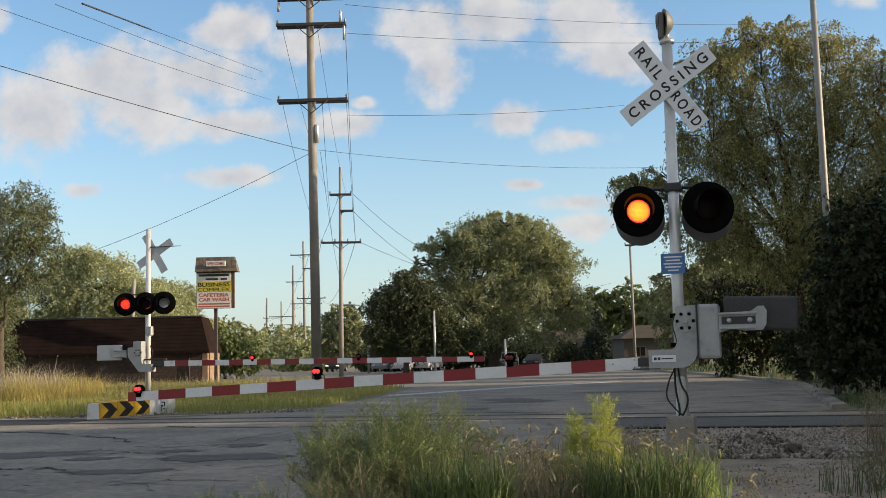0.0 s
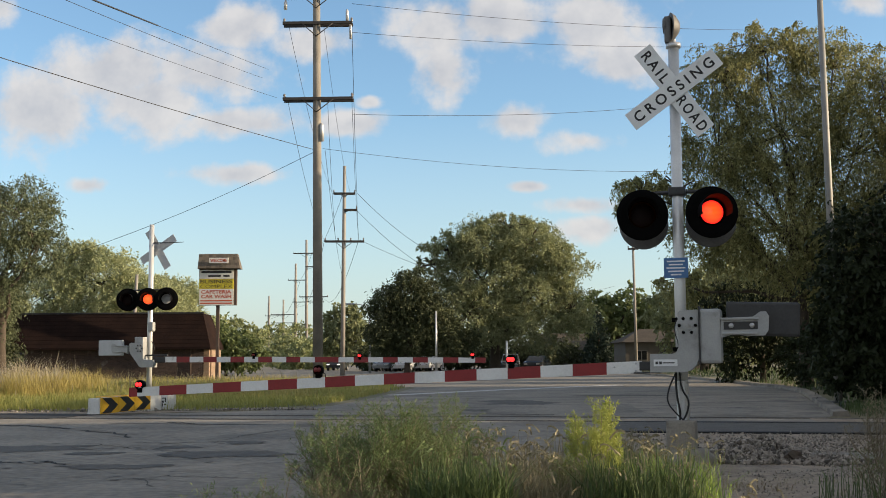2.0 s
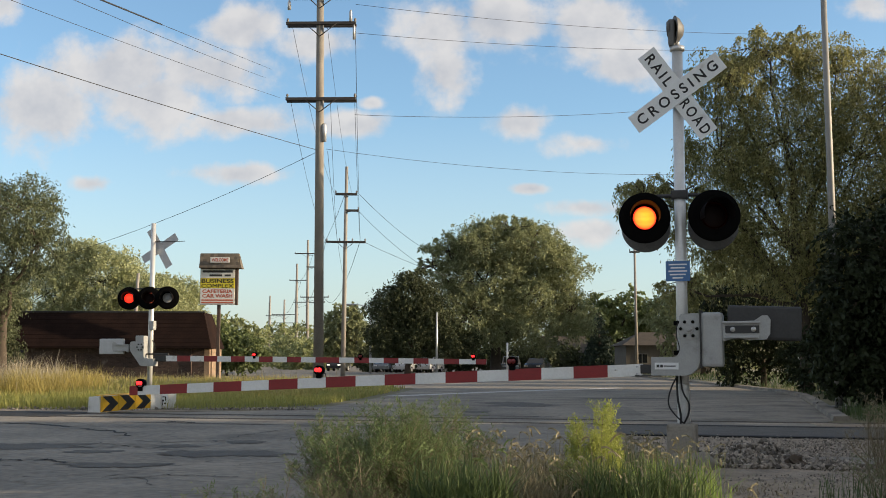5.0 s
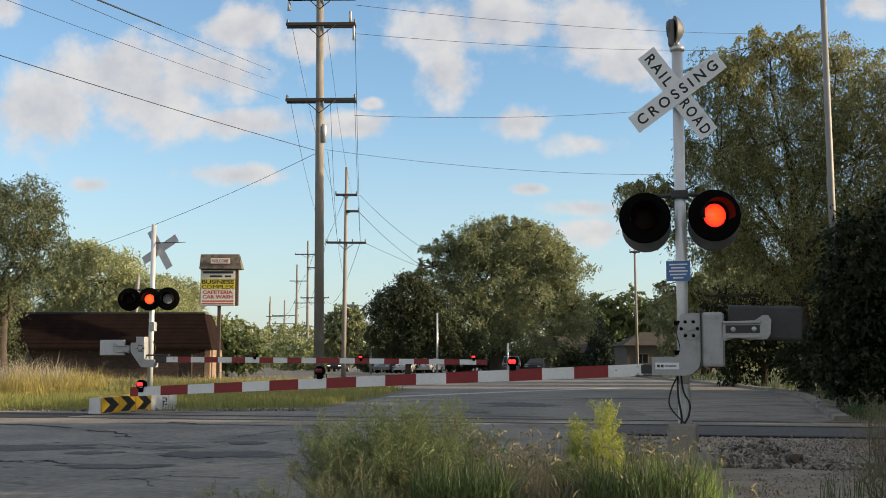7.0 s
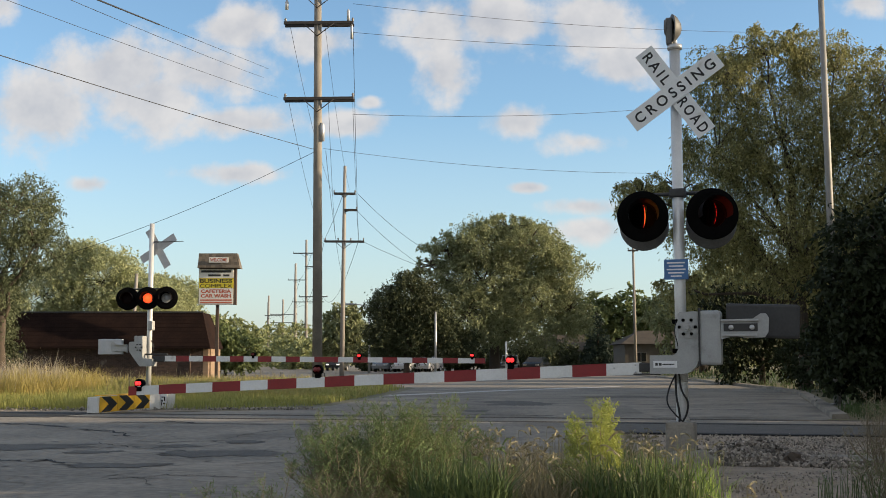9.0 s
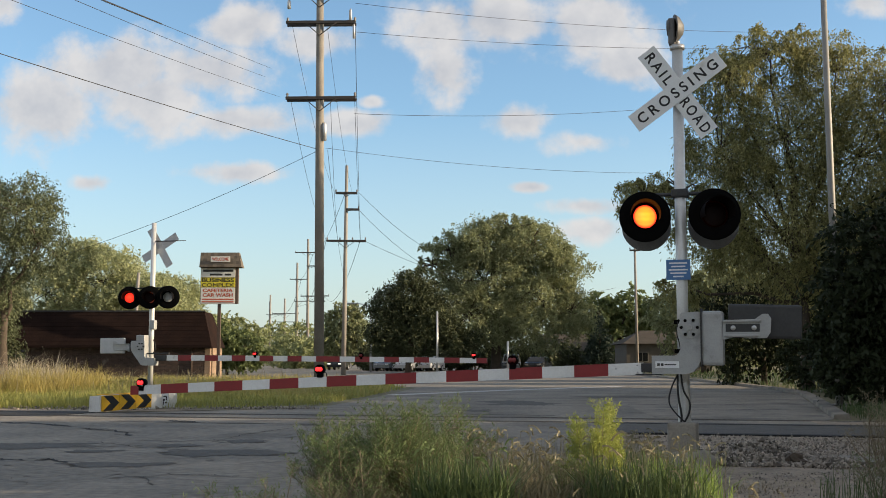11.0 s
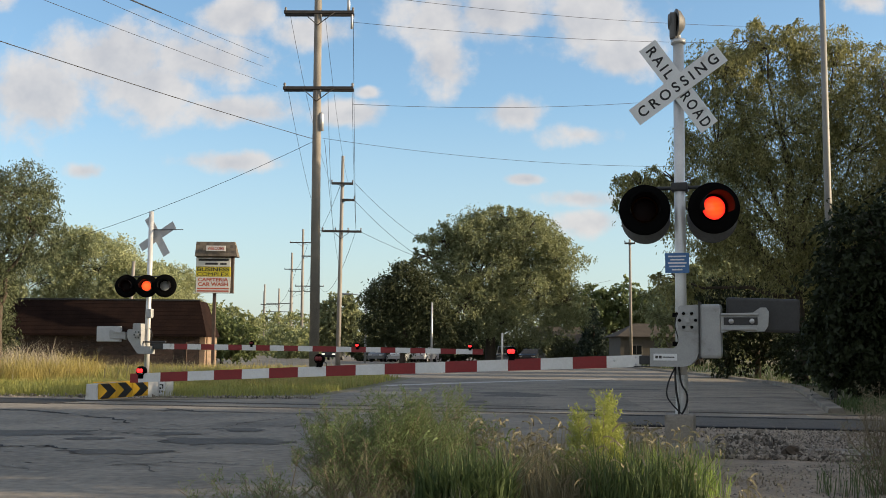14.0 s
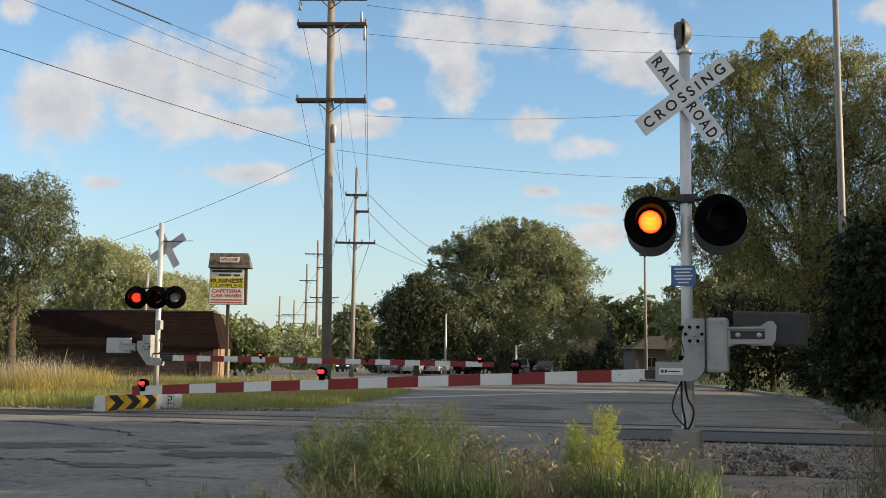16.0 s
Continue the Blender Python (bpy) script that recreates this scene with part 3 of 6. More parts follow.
stones("ballast_stones", 900, [(-8.6, 27.6, 2.6, 0.7, 0.03), (-4.4, 27.8, 1.4, 0.5, 0.02), (-13, 28.6, 3.5, 0.7, 0.03)], 0.03, "loose grey stones along the far rail", 4)
stones("verge_grit", 2600, [(3.6, 10.9, 1.5, 0.8, 0), (5.2, 10.4, 1.6, 0.9, 0), (3.0, 9.6, 1.2, 0.8, 0), (4.4, 11.6, 1.6, 0.5, 0)], 0.011, "small loose grit on the bare earth strip", 5)
bm = bmesh.new()
bmesh.ops.create_icosphere(bm, subdivisions=2, radius=0.115)
for v in bm.verts:
    v.co *= 1 + 0.9 * noise.noise(v.co * 11)
    v.co.z *= 0.72
me = bpy.data.meshes.new("rock")
bm.to_mesh(me)
bm.free()
me.materials.append(M["bark"])
rock = tagged(part("rock", me, None), "dark brown rock lying on the ballast", "rock")
rock.location = (4.02, 12.9, 0.07)


# ---- crossing signals ----
FLIP_FIRST, FLIP_STEP = 0.34, 0.6168


def lamp_head(parent, x, z, lit, face=1, y=-0.16, off="lens_off", r=0.305, turn=0.0):
    """A round black backboard with its hood; the lens turns its lit or its dark face forward."""
    k = 1.0
    s = -face
    head = part("signal_head", MB().lathe((0, 0, 0), (0, s, 0), [(0.152 * k, 0.012), (0.22 * k, 0.006), (r - 0.008, 0.016), (r, 0.008), (r, -0.012), (0.17 * k, -0.02)], 40)
                .lathe((0, 0, 0), (0, s, 0), [(0.17 * k, -0.02), (0.17 * k, -0.19), (0, -0.2)], 24)
                .lathe((0, 0, 0), (0, s, 0), [(0.152 * k, 0.012), (0.152 * k, -0.17), (0, -0.175)], 24), M["black"], parent, "black round signal backboard")
    head.matrix_local = pose(x, y, z, 0, 0, turn)
    part("hood", MB().lathe((0, 0, 0), (0, s, 0), [(0.158 * k, 0.0), (0.166 * k, 0.3)], 24, a0=-1.9, a1=1.9, up=(0, 0, 1))
         .lathe((0, 0, 0), (0, s, 0), [(0.170 * k, 0.3), (0.162 * k, 0.0)], 24, a0=-1.9, a1=1.9, up=(0, 0, 1)), M["hood_black"], head)
    lens = MB().lathe((0, 0, 0), (0, s, 0), [(0, 0.022), (0.08 * k, 0.018), (0.128 * k, 0.004), (0.133 * k, 0)], 32, 0)
    lens.lathe((0, 0, 0), (0, s, 0), [(0.133 * k, 0), (0.128 * k, -0.004), (0.08 * k, -0.018), (0, -0.022)], 32, 1)
    return part("lens", lens, [M[lit], M[off]], head)


def arm_light(parent, x, z):
    """A small red twin lamp in a dark round housing with a clamp, on the gate arm."""
    body = part("arm_lamp", MB().lathe((0, 0, 0), (0, -1, 0), [(0.050, 0.034), (0.060, 0.04), (0.062, 0.0), (0.055, -0.05), (0, -0.06)], 18).lathe((0, 0, 0), (0, -1, 0), [(0.050, 0.034), (0.048, 0.0), (0, -0.01)], 18)
                .box((0, 0, -0.07), (0.07, 0.05, 0.06), bev=0.008).tube([(0.05, 0, -0.03), (0.085, 0, -0.045), (0.09, 0, -0.09)], 0.006, 5), M["black"], parent, "small gate arm warning lamp")
    body.location = (x, -0.02, z)
    lens = MB()
    for c in (-0.02, 0.02):
        lens.lathe((c, 0, 0.004), (0, -1, 0), [(0, 0.012), (0.02, 0.008), (0.028, 0)], 14, 0).lathe((c, 0, 0.004), (0, -1, 0), [(0.028, 0), (0.02, -0.008), (0, -0.012)], 14, 1)
    ob = part("lens", lens, [M["lens_small"], M["lens_housing"]], body)
    ob.location = (0, -0.045, 0)
    return ob


def gate_arm(parent, sx, root, z, length, reds, slope, h0, h1):
    """A striped tapering boom; sx: the side it points to. reds: (from, to) stretches."""
    def ring(d, g):
        h = (h0 + (h1 - h0) * d / length) / 2 + g
        sag = slope * d - 0.02 * (d / length) ** 2
        return [(sx * d, -0.03 - g, sag - h), (sx * d, 0.03 + g, sag - h), (sx * d, 0.03 + g, sag + h), (sx * d, -0.03 - g, sag + h)]

    def sleeve(a, b, g, n):
        vs, fs = [], [(3, 2, 1, 0)]
        for k in range(n + 1):
            vs += ring(a + (b - a) * k / n, g)
        for k in range(n):
            fs += [(k * 4 + q, k * 4 + (q + 1) % 4, k * 4 + 4 + (q + 1) % 4, k * 4 + 4 + q) for q in range(4)]
        o = 4 * n
        return MB().add(vs, fs + [(o, o + 1, o + 2, o + 3)])

    arm = part("gate_arm", sleeve(0, length, 0, 24), M["arm_white"], parent, "lowered red and white striped gate arm")
    for a, b in reds:
        part("stripe", sleeve(a, min(b, length + 0.002), 0.002, 2), M["arm_red"], arm, "red reflective stripe")
    arm.location = root
    for d, hh in ((0.06, h0 * 0.3), (0.06, -h0 * 0.3), (0.3, 0)):
        part("bolt", MB().lathe((sx * d, -0.03, hh), (0, -1, 0), [(0.012, 0), (0.012, 0.008), (0, 0.009)], 8), M["galvanised"], arm)
    return arm


def crossbuck(parent, z, y, front, tilt, letters, x=0.0):
    for k, (ang, off) in enumerate(((tilt, -0.012), (tilt - 90, 0.0))):
        name = "crossbuck_blade"
        mb = MB().box((0, 0, 0), (1.22, 0.006, 0.228), bev=0.002)
        mb.m = [0] * len(mb.f)
        bl = part(name, mb, M["sign_white"] if letters else M["sign_back"], parent, "white crossbuck blade with black letters" if letters else "bare metal back of a crossbuck blade")
        bl.matrix_local = Matrix.Translation((x, y + off * front, z)) @ Euler((0, radians(-ang), 0)).to_matrix().to_4x4()
        if letters and k == 0:
            lettering("letters", "CROSSING", 0.17, 1.08, pose(0, -0.0045, 0, 90), M["letter_black"], bl, 0.003, 1.5)
        if letters and k == 1:
            lettering("letters", "RAIL", 0.17, 0.42, pose(-0.345, -0.0045, 0, 90), M["letter_black"], bl, 0.003, 1.4)
            lettering("letters", "ROAD", 0.17, 0.46, pose(0.35, -0.0045, 0, 90), M["letter_black"], bl, 0.003, 1.4)
    for dz in (-0.12, 0.12):
        part("bracket", MB().box((0, y + 0.05, z + dz), (0.16, 0.08, 0.04), bev=0.005), M["dark_case"], parent)


def mechanism(sig, sx, yb, covered=True):
    """The gate machine: an L-shaped gear case, its cover, the counterweight arm and plate; sx: the side of the arm."""
    # outline of the gear case in x, z (arm side negative)
    out = [(-0.32, 1.045), (0.06, 1.045), (0.13, 1.07), (0.19, 1.13), (0.225, 1.22), (0.225, 1.70), (0.20, 1.735), (0.015, 1.725), (-0.005, 1.70), (-0.005, 1.32), (-0.03, 1.265), (-0.07, 1.25), (-0.32, 1.25)]
    if not covered:
        out = [(-0.32, 1.045), (0.04, 1.045), (0.10, 1.07), (0.40, 1.44), (0.42, 1.52), (0.42, 1.68), (0.39, 1.71), (0.015, 1.72), (-0.005, 1.70), (-0.005, 1.32), (-0.03, 1.265), (-0.07, 1.25), (-0.32, 1.25)]
    mb = MB()
    n = len(out)
    vs = [(-sx * x, yb - 0.10, z) for x, z in out] + [(-sx * x, yb + 0.12, z) for x, z in out]
    mb.add(vs, [tuple(range(n)), tuple(range(2 * n - 1, n - 1, -1))] + [(i, n + i, n + (i + 1) % n, (i + 1) % n) for i in range(n)])
    part("gear_case", mb, M["grey_case"], sig, "light grey cast gate machine case")
    hub = MB().lathe((-sx * 0.10, yb - 0.10, 1.56), (0, -1, 0), [(0.125, 0.0), (0.125, 0.012), (0.05, 0.013), (0.05, 0.028), (0.03, 0.028), (0.028, 0.045), (0, 0.046)], 24, smooth=False)
    hub_ob = part("hub", hub, M["grey_case"], sig)
    for k in range(6):
        t = k * math.pi / 3
        part("bolt", MB().lathe((-sx * 0.10 + 0.088 * math.cos(t), yb - 0.112, 1.56 + 0.088 * math.sin(t)), (0, -1, 0), [(0.018, 0), (0.018, 0.018), (0, 0.02)], 10), M["black"], hub_ob)
    if covered:
        part("cover", MB().box((-sx * 0.345, yb + 0.02, 1.44), (0.235, 0.30, 0.60), bev=0.035), M["grey_case"], sig, "pale grey gate machine cover")
        part("flange", MB().box((-sx * 0.226, yb + 0.01, 1.45), (0.016, 0.31, 0.64), bev=0.004), M["dark_case"], sig)
    else:
        part("motor_box", MB().box((-sx * 0.14, yb + 0.03, 1.79), (0.26, 0.22, 0.16), bev=0.02), M["grey_case"], sig, "grey motor box on the gate machine")
    # counterweight arm with a rounded end, and the weight plates
    prof = [(0.46, 1.635), (0.80, 1.645), (0.88, 1.70), (0.94, 1.70), (0.97, 1.65), (0.96, 1.50), (0.92, 1.44), (0.74, 1.435), (0.60, 1.46), (0.46, 1.42)]
    n = len(prof)
    mb = MB().add([(-sx * x, yb - 0.125, z) for x, z in prof] + [(-sx * x, yb - 0.06, z) for x, z in prof],
                  [tuple(range(n)), tuple(range(2 * n - 1, n - 1, -1))] + [(i, n + i, n + (i + 1) % n, (i + 1) % n) for i in range(n)])
    mb.box((-sx * 0.66, yb - 0.14, 1.625), (0.40, 0.04, 0.025), bev=0.006).box((-sx * 0.66, yb - 0.14, 1.465), (0.36, 0.04, 0.025), bev=0.006)
    ob = part("counterweight_arm", mb, M["grey_case"], sig, "grey cast counterweight arm")
    if covered:
        # flat dark plate that paints the shade of a hollow in the arm
        part("recess_shade", MB().box((-sx * 0.67, yb - 0.127, 1.55), (0.36, 0.006, 0.085), bev=0.002), M["dark_case"], ob)
        for xx in (0.57, 0.79):
            part("bolt", MB().lathe((-sx * xx, yb - 0.125, 1.55), (0, -1, 0), [(0.028, 0), (0.028, 0.02), (0, 0.022)], 10), M["galvanised"], ob)
    return ob


def cable(parent, pts, r, name="cable"):
    for _ in range(3):
        q = [pts[0]]
        for a, b in zip(pts, pts[1:]):
            q += [tuple(u * 0.75 + v * 0.25 for u, v in zip(a, b)), tuple(u * 0.25 + v * 0.75 for u, v in zip(a, b))]
        pts = q + [pts[-1]]
    return part(name, MB().tube(pts, r * 0.8, 6), M["rubber"], parent)


def near_signal():
    sig = empty("crossing_signal", pose(2.72, 12.78, 0, 0, 0, -17.2), "silver railway signal mast with crossbuck, flashing lamps and lowered gate", "crossing signal")
    part("mast", MB().tube([(0, 0, 0.45), (0, 0, 2.0), (0, 0, 4.82)], [0.066, 0.064, 0.062], 24), M["alu_paint"], sig, "silver painted steel mast")
    part("foundation", MB().box((-0.02, 0, 0.30), (0.32, 0.36, 0.42), bev=0.03), M["concrete"], sig, "weathered concrete foundation block")
    part("footing", MB().lathe((0.02, 0, 0), (0, 0, 1), [(0.34, -0.05), (0.33, 0.10), (0.22, 0.19), (0.16, 0.2)], 14), M["concrete"], sig, "crumbling concrete footing")
    part("collar", MB().lathe((0, 0, 4.78), (0, 0, 1), [(0.062, 0), (0.085, 0.01), (0.085, 0.06), (0.03, 0.065), (0.03, 0.11)], 20), M["galvanised"], sig)
    part("bell", MB().lathe((0.0, -0.02, 5.03), (0.9, 0.3, 0), [(0.0, 0.09), (0.07, 0.07), (0.14, 0.02), (0.165, -0.02), (0.17, -0.03), (0.10, -0.02)], 24)
         .box((-0.055, 0, 5.0), (0.08, 0.16, 0.32), bev=0.025).lathe((-0.08, 0, 5.06), (-1, 0, 0), [(0.10, 0), (0.09, 0.03), (0, 0.04)], 16), M["back_grey"], sig, "grey electric warning bell")
    crossbuck(sig, 4.27, -0.10, 1, 35, True)
    # lamp cross-arm
    part("lamp_bracket", MB().tube([(-0.42, 0.03, 3.10), (0.42, 0.03, 3.10)], 0.022, 10).tube([(-0.38, 0.03, 3.10), (-0.38, 0.03, 2.9)], 0.03, 8)
         .tube([(0.38, 0.03, 3.10), (0.38, 0.03, 2.9)], 0.03, 8).box((0, 0, 3.10), (0.19, 0.17, 0.10), bev=0.02), M["dark_case"], sig)
    left = lamp_head(sig, -0.385, 2.83, "lens_orange", r=0.292, turn=9)
    right = lamp_head(sig, 0.39, 2.83, "lens_red", r=0.292, turn=15)
    for x in (-0.425, 0.345):
        back = part("rear_signal_head", MB().lathe((x, 0.28, 2.765), (0, -1, 0), [(0.13, 0.10), (0.15, 0.02), (0.27, 0.012), (0.288, 0.0), (0.288, -0.016), (0.15, -0.02)], 36), M["back_grey"], sig, "grey back of the lamp that faces away")
        part("hood", MB().lathe((x, 0.28, 2.765), (0, 1, 0), [(0.158, 0.0), (0.166, 0.28)], 20, a0=-1.9, a1=1.9, up=(0, 0, 1)).lathe((x, 0.28, 2.765), (0, 1, 0), [(0.170, 0.28), (0.162, 0.0)], 20, a0=-1.9, a1=1.9, up=(0, 0, 1)), M["hood_black"], back)
    plate = part("notice", MB().box((-0.03, -0.085, 2.22), (0.27, 0.006, 0.23), bev=0.002), M["blue"], sig, "small blue emergency notice with white lettering")
    for k, w in enumerate((0.20, 0.16, 0.21, 0.18, 0.12)):
        part("text_bar", MB().box((-0.03, -0.0895, 2.295 - 0.038 * k), (w, 0.002, 0.016)), M["sign_white"], plate)
    mechanism(sig, -1, -0.21)
    part("counterweight", MB().box((0.90, -0.22, 1.62), (0.78, 0.10, 0.37), rot=Euler((0, radians(2), 0)).to_matrix(), bev=0.03), M["dark_case"], sig, "dark steel counterweight plate")
    label = part("label_plate", MB().box((-0.15, -0.314, 1.15), (0.26, 0.003, 0.075)), M["sign_white"], sig)
    for k, (x, w) in enumerate(((-0.245, 0.03), (-0.205, 0.03), (-0.115, 0.13))):
        part("text_bar", MB().box((x, -0.317, 1.15), (w, 0.002, 0.03 if k < 2 else 0.012)), M["dark_case"], label)
    part("arm_clamp", MB().box((-0.38, -0.2, 1.115), (0.14, 0.07, 0.10), bev=0.01).box((-0.36, -0.2, 1.04), (0.3, 0.12, 0.015), bev=0.004), M["dark_case"], sig)
    reds = [(0.39 + 0.765 * k, 0.78 + 0.765 * k) for k in range(8)] + [(6.46, 6.58)]
    arm = gate_arm(sig, -1, (-0.43, -0.19, 1.105), 0, 6.58, reds, -0.042, 0.135, 0.115)
    lights = [arm_light(arm, -1.50, 0.09), arm_light(arm, -3.93, -0.02), arm_light(arm, -6.42, -0.20)]
    # loose cables under the case
    cable(sig, [(-0.05, -0.12, 1.05), (-0.13, -0.13, 0.9), (-0.17, -0.14, 0.72), (-0.08, -0.13, 0.6), (0.0, -0.1, 0.52)], 0.012)
    cable(sig, [(-0.02, -0.12, 1.05), (0.0, -0.13, 0.85), (0.08, -0.13, 0.74), (0.06, -0.12, 0.6), (0.0, -0.1, 0.5)], 0.014)
    cable(sig, [(-0.06, -0.10, 1.06), (-0.06, -0.12, 0.8), (-0.02, -0.11, 0.6), (-0.03, -0.1, 0.5)], 0.016)
    cable(sig, [(-0.04, -0.09, 1.66), (-0.065, -0.12, 1.5), (-0.03, -0.12, 1.4), (-0.02, -0.1, 1.28)], 0.008)
    part("mast_sleeve", MB().lathe((0, 0, 0), (0, 0, 1), [(0.075, 0.5), (0.07, 0.62), (0.068, 0.95)], 20), M["galvanised"], sig, "dirty lower mast sleeve")
    for cz in (1.63, 1.30):
        part("clamp", MB().box((-0.05, -0.05, cz), (0.08, 0.10, 0.05), bev=0.01), M["black"], sig)
    return left, right, lights


def far_signal():
    sig = empty("crossing_signal", pose(-8.02, 31.0, 0, 0, 0, -17.2), "silver crossing signal mast with lowered gate beyond the track", "crossing signal")
    part("mast", MB().tube([(0, 0, 0.1), (0, 0, 2.0), (0, 0, 4.98)], [0.075, 0.072, 0.066], 20), M["alu_paint"], sig, "silver painted steel mast")
    part("foundation", MB().box((0, 0, 0.15), (0.4, 0.4, 0.4), bev=0.03), M["concrete"], sig)
    crossbuck(sig, 4.30, 0.12, -1, 31, False, 0.13)
    part("wire_bracket", MB().tube([(0, 0, 4.47), (0.5, 0, 4.46), (1.0, 0.0, 4.46)], [0.018, 0.014, 0.008], 8), M["dark_case"], sig)
    part("lamp_bracket", MB().tube([(-0.62, 0.0, 3.17), (0.62, 0.0, 3.17)], 0.02, 8), M["dark_case"], sig)
    l1 = lamp_head(sig, -0.60, 2.90, "lens_small_round", y=-0.18, r=0.315, turn=22)
    l2 = lamp_head(sig, 0.03, 2.90, "lens_mid_round", y=-0.18, r=0.315, turn=22)
    dead = lamp_head(sig, 0.60, 2.90, "lens_clear", y=-0.18, off="lens_clear", r=0.315, turn=22)
    part("junction_box", MB().box((0.11, -0.1, 2.15), (0.16, 0.15, 0.26), bev=0.03), M["grey_case"], sig)
    mechanism(sig, 1, -0.25, False)
    part("counterweight", MB().box((-1.0, -0.32, 1.58), (0.76, 0.08, 0.42), bev=0.02), M["sign_back"], sig, "grey metal counterweight plate")
    part("arm_clamp", MB().box((0.45, -0.2, 1.25), (0.36, 0.10, 0.16), bev=0.02).box((0.34, -0.2, 1.37), (0.7, 0.06, 0.04), bev=0.01), M["dark_case"], sig)
    reds = [(0.42 + 0.81 * k, 0.82 + 0.81 * k) for k in range(5)] + [(4.47, 5.13)] + [(5.55 + 0.80 * k, 5.95 + 0.80 * k) for k in range(4)] + [(8.78, 9.05)]
    arm = gate_arm(sig, 1, (0.55, -0.2, 1.255), 0, 9.05, reds, -0.006, 0.15, 0.125)
    lights = [arm_light(arm, 2.72, 0.10), arm_light(arm, 5.72, 0.06), arm_light(arm, 8.72, 0.06)]
    cable(sig, [(0.12, -0.1, 1.75), (0.22, -0.12, 1.6), (0.2, -0.12, 1.45), (0.1, -0.1, 1.35)], 0.014)
    return l1, l2, dead, lights


M["lens_small_round"] = lens_mat("lens_small_round", (1.0, 0.05, 0.015), (0.55, 0.012, 0.01), 1.0, 0.155)
M["lens_mid_round"] = lens_mat("lens_mid_round", (1.0, 0.13, 0.02), (0.8, 0.02, 0.01), 1.1, 0.155)
NEAR = near_signal()
FAR = far_signal()


def chevron_barrier():
    """The pale end block of the lane divider: a long low wall with three chevron boards on its road side."""
    top = empty("lane_divider_block", pose(-7.80, 25.80, 0, 0, 0, 73.5), "white concrete divider block with yellow and black chevron boards", "barrier")
    L, W, h0, h1 = 2.72, 0.30, 0.37, 0.40
    mb = MB().add([(0, 0, 0), (L, 0, 0), (L, 0.02, h1), (0, 0.02, h0), (0, W, 0), (L, W, 0), (L, W - 0.02, h1), (0, W - 0.02, h0)],
                  [(0, 1, 2, 3), (5, 4, 7, 6), (4, 0, 3, 7), (1, 5, 6, 2), (3, 2, 6, 7), (4, 5, 1, 0)])
    part("block", mb, M["white_block"], top, "scuffed white concrete block")
    bw = 0.70
    for k in range(3):
        x = 0.05 + bw / 2 + (bw + 0.012) * k
        z = 0.205 + 0.008 * k
        board = part("chevron_board", MB().box((x, -0.005, z), (bw, 0.02, 0.36), bev=0.004), M["yellow"], top, "yellow board with a black chevron")
        hh = 0.172
        w, tip = 0.36, 0.30
        x0 = x - 0.31
        pts = [(x0, hh), (x0 + w, hh), (x0 + w + tip, 0), (x0 + w, -hh), (x0, -hh), (x0 + tip, 0)]
        part("chevron", MB().add([(px, -0.0185, z + pz) for px, pz in pts], [(0, 5, 2, 1), (5, 4, 3, 2)]), M["letter_black"], board)
    part("top_strip", MB().box((1.05, 0.10, 0.405), (1.9, 0.14, 0.02), bev=0.004), M["yellow"], top, "yellow strip along the top of the block")
    # the white post block at the end of the wall, with its printed marker
    part("end_block", MB().box((2.95, 0.02, 0.215), (0.42, 0.36, 0.43), bev=0.02), M["white_block"], top, "white end block of the divider")
    mark = part("marker", MB().box((2.735, -0.02, 0.23), (0.006, 0.26, 0.34), bev=0.002), M["sign_white"], top, "white marker plate with dark print")
    for dy, dz, w, h in ((-0.06, 0.29, 0.10, 0.025), (-0.10, 0.24, 0.03, 0.09), (-0.03, 0.20, 0.05, 0.05), (-0.09, 0.13, 0.06, 0.03), (-0.02, 0.12, 0.025, 0.08)):
        part("print_bar", MB().box((2.730, dy, dz), (0.003, w, h)), M["letter_black"], mark)


chevron_barrier()


# ---- poles and wires ----
def utility_pole(x, y, h, r0, r1, arms, material, label, lean=0.0, extras=()):
    """arms: (height, half length, offset, insulators) rows."""
    top = empty("utility_pole", pose(x, y, 0, 0, lean, 0), label, "utility pole", "poles along the street")
    part("pole", MB().tube([(0, 0, -0.3), (0, 0, h * 0.5), (0, 0, h)], [r0, (r0 + r1) / 2, r1], 14), material, top)
    for hz, half, off, ins in arms:
        arm = part("crossarm", MB().box((off, -r1 - 0.05, hz), (2 * half, 0.11, 0.14), bev=0.01).box((off, r1 + 0.05, hz), (2 * half, 0.11, 0.14), bev=0.01)
                   .tube([(off - half * 0.45, -r1 - 0.1, hz - 0.03), (0, -r1 - 0.04, hz - half * 0.38)], 0.022, 5).tube([(off + half * 0.45, -r1 - 0.1, hz - 0.03), (0, -r1 - 0.04, hz - half * 0.38)], 0.022, 5), M["crossarm"], top)
        for k in range(ins):
            px = off + half * (0.97 - 1.94 * k / max(ins - 1, 1))
            part("insulator", MB().lathe((px, 0, hz + 0.07), (0, 0, 1), [(0.03, 0), (0.06, 0.05), (0.04, 0.1), (0.07, 0.14), (0.03, 0.22), (0, 0.23)], 8), M["insulator"], arm)
    for hz, dx, hh, rr in extras:
        part("fitting", MB().lathe((dx, -0.1, hz), (0, 0, 1), [(0, 0), (rr, 0.02), (rr, hh), (rr * 0.4, hh + 0.1), (0, hh + 0.12)], 10), M["galvanised"], top)
    return top


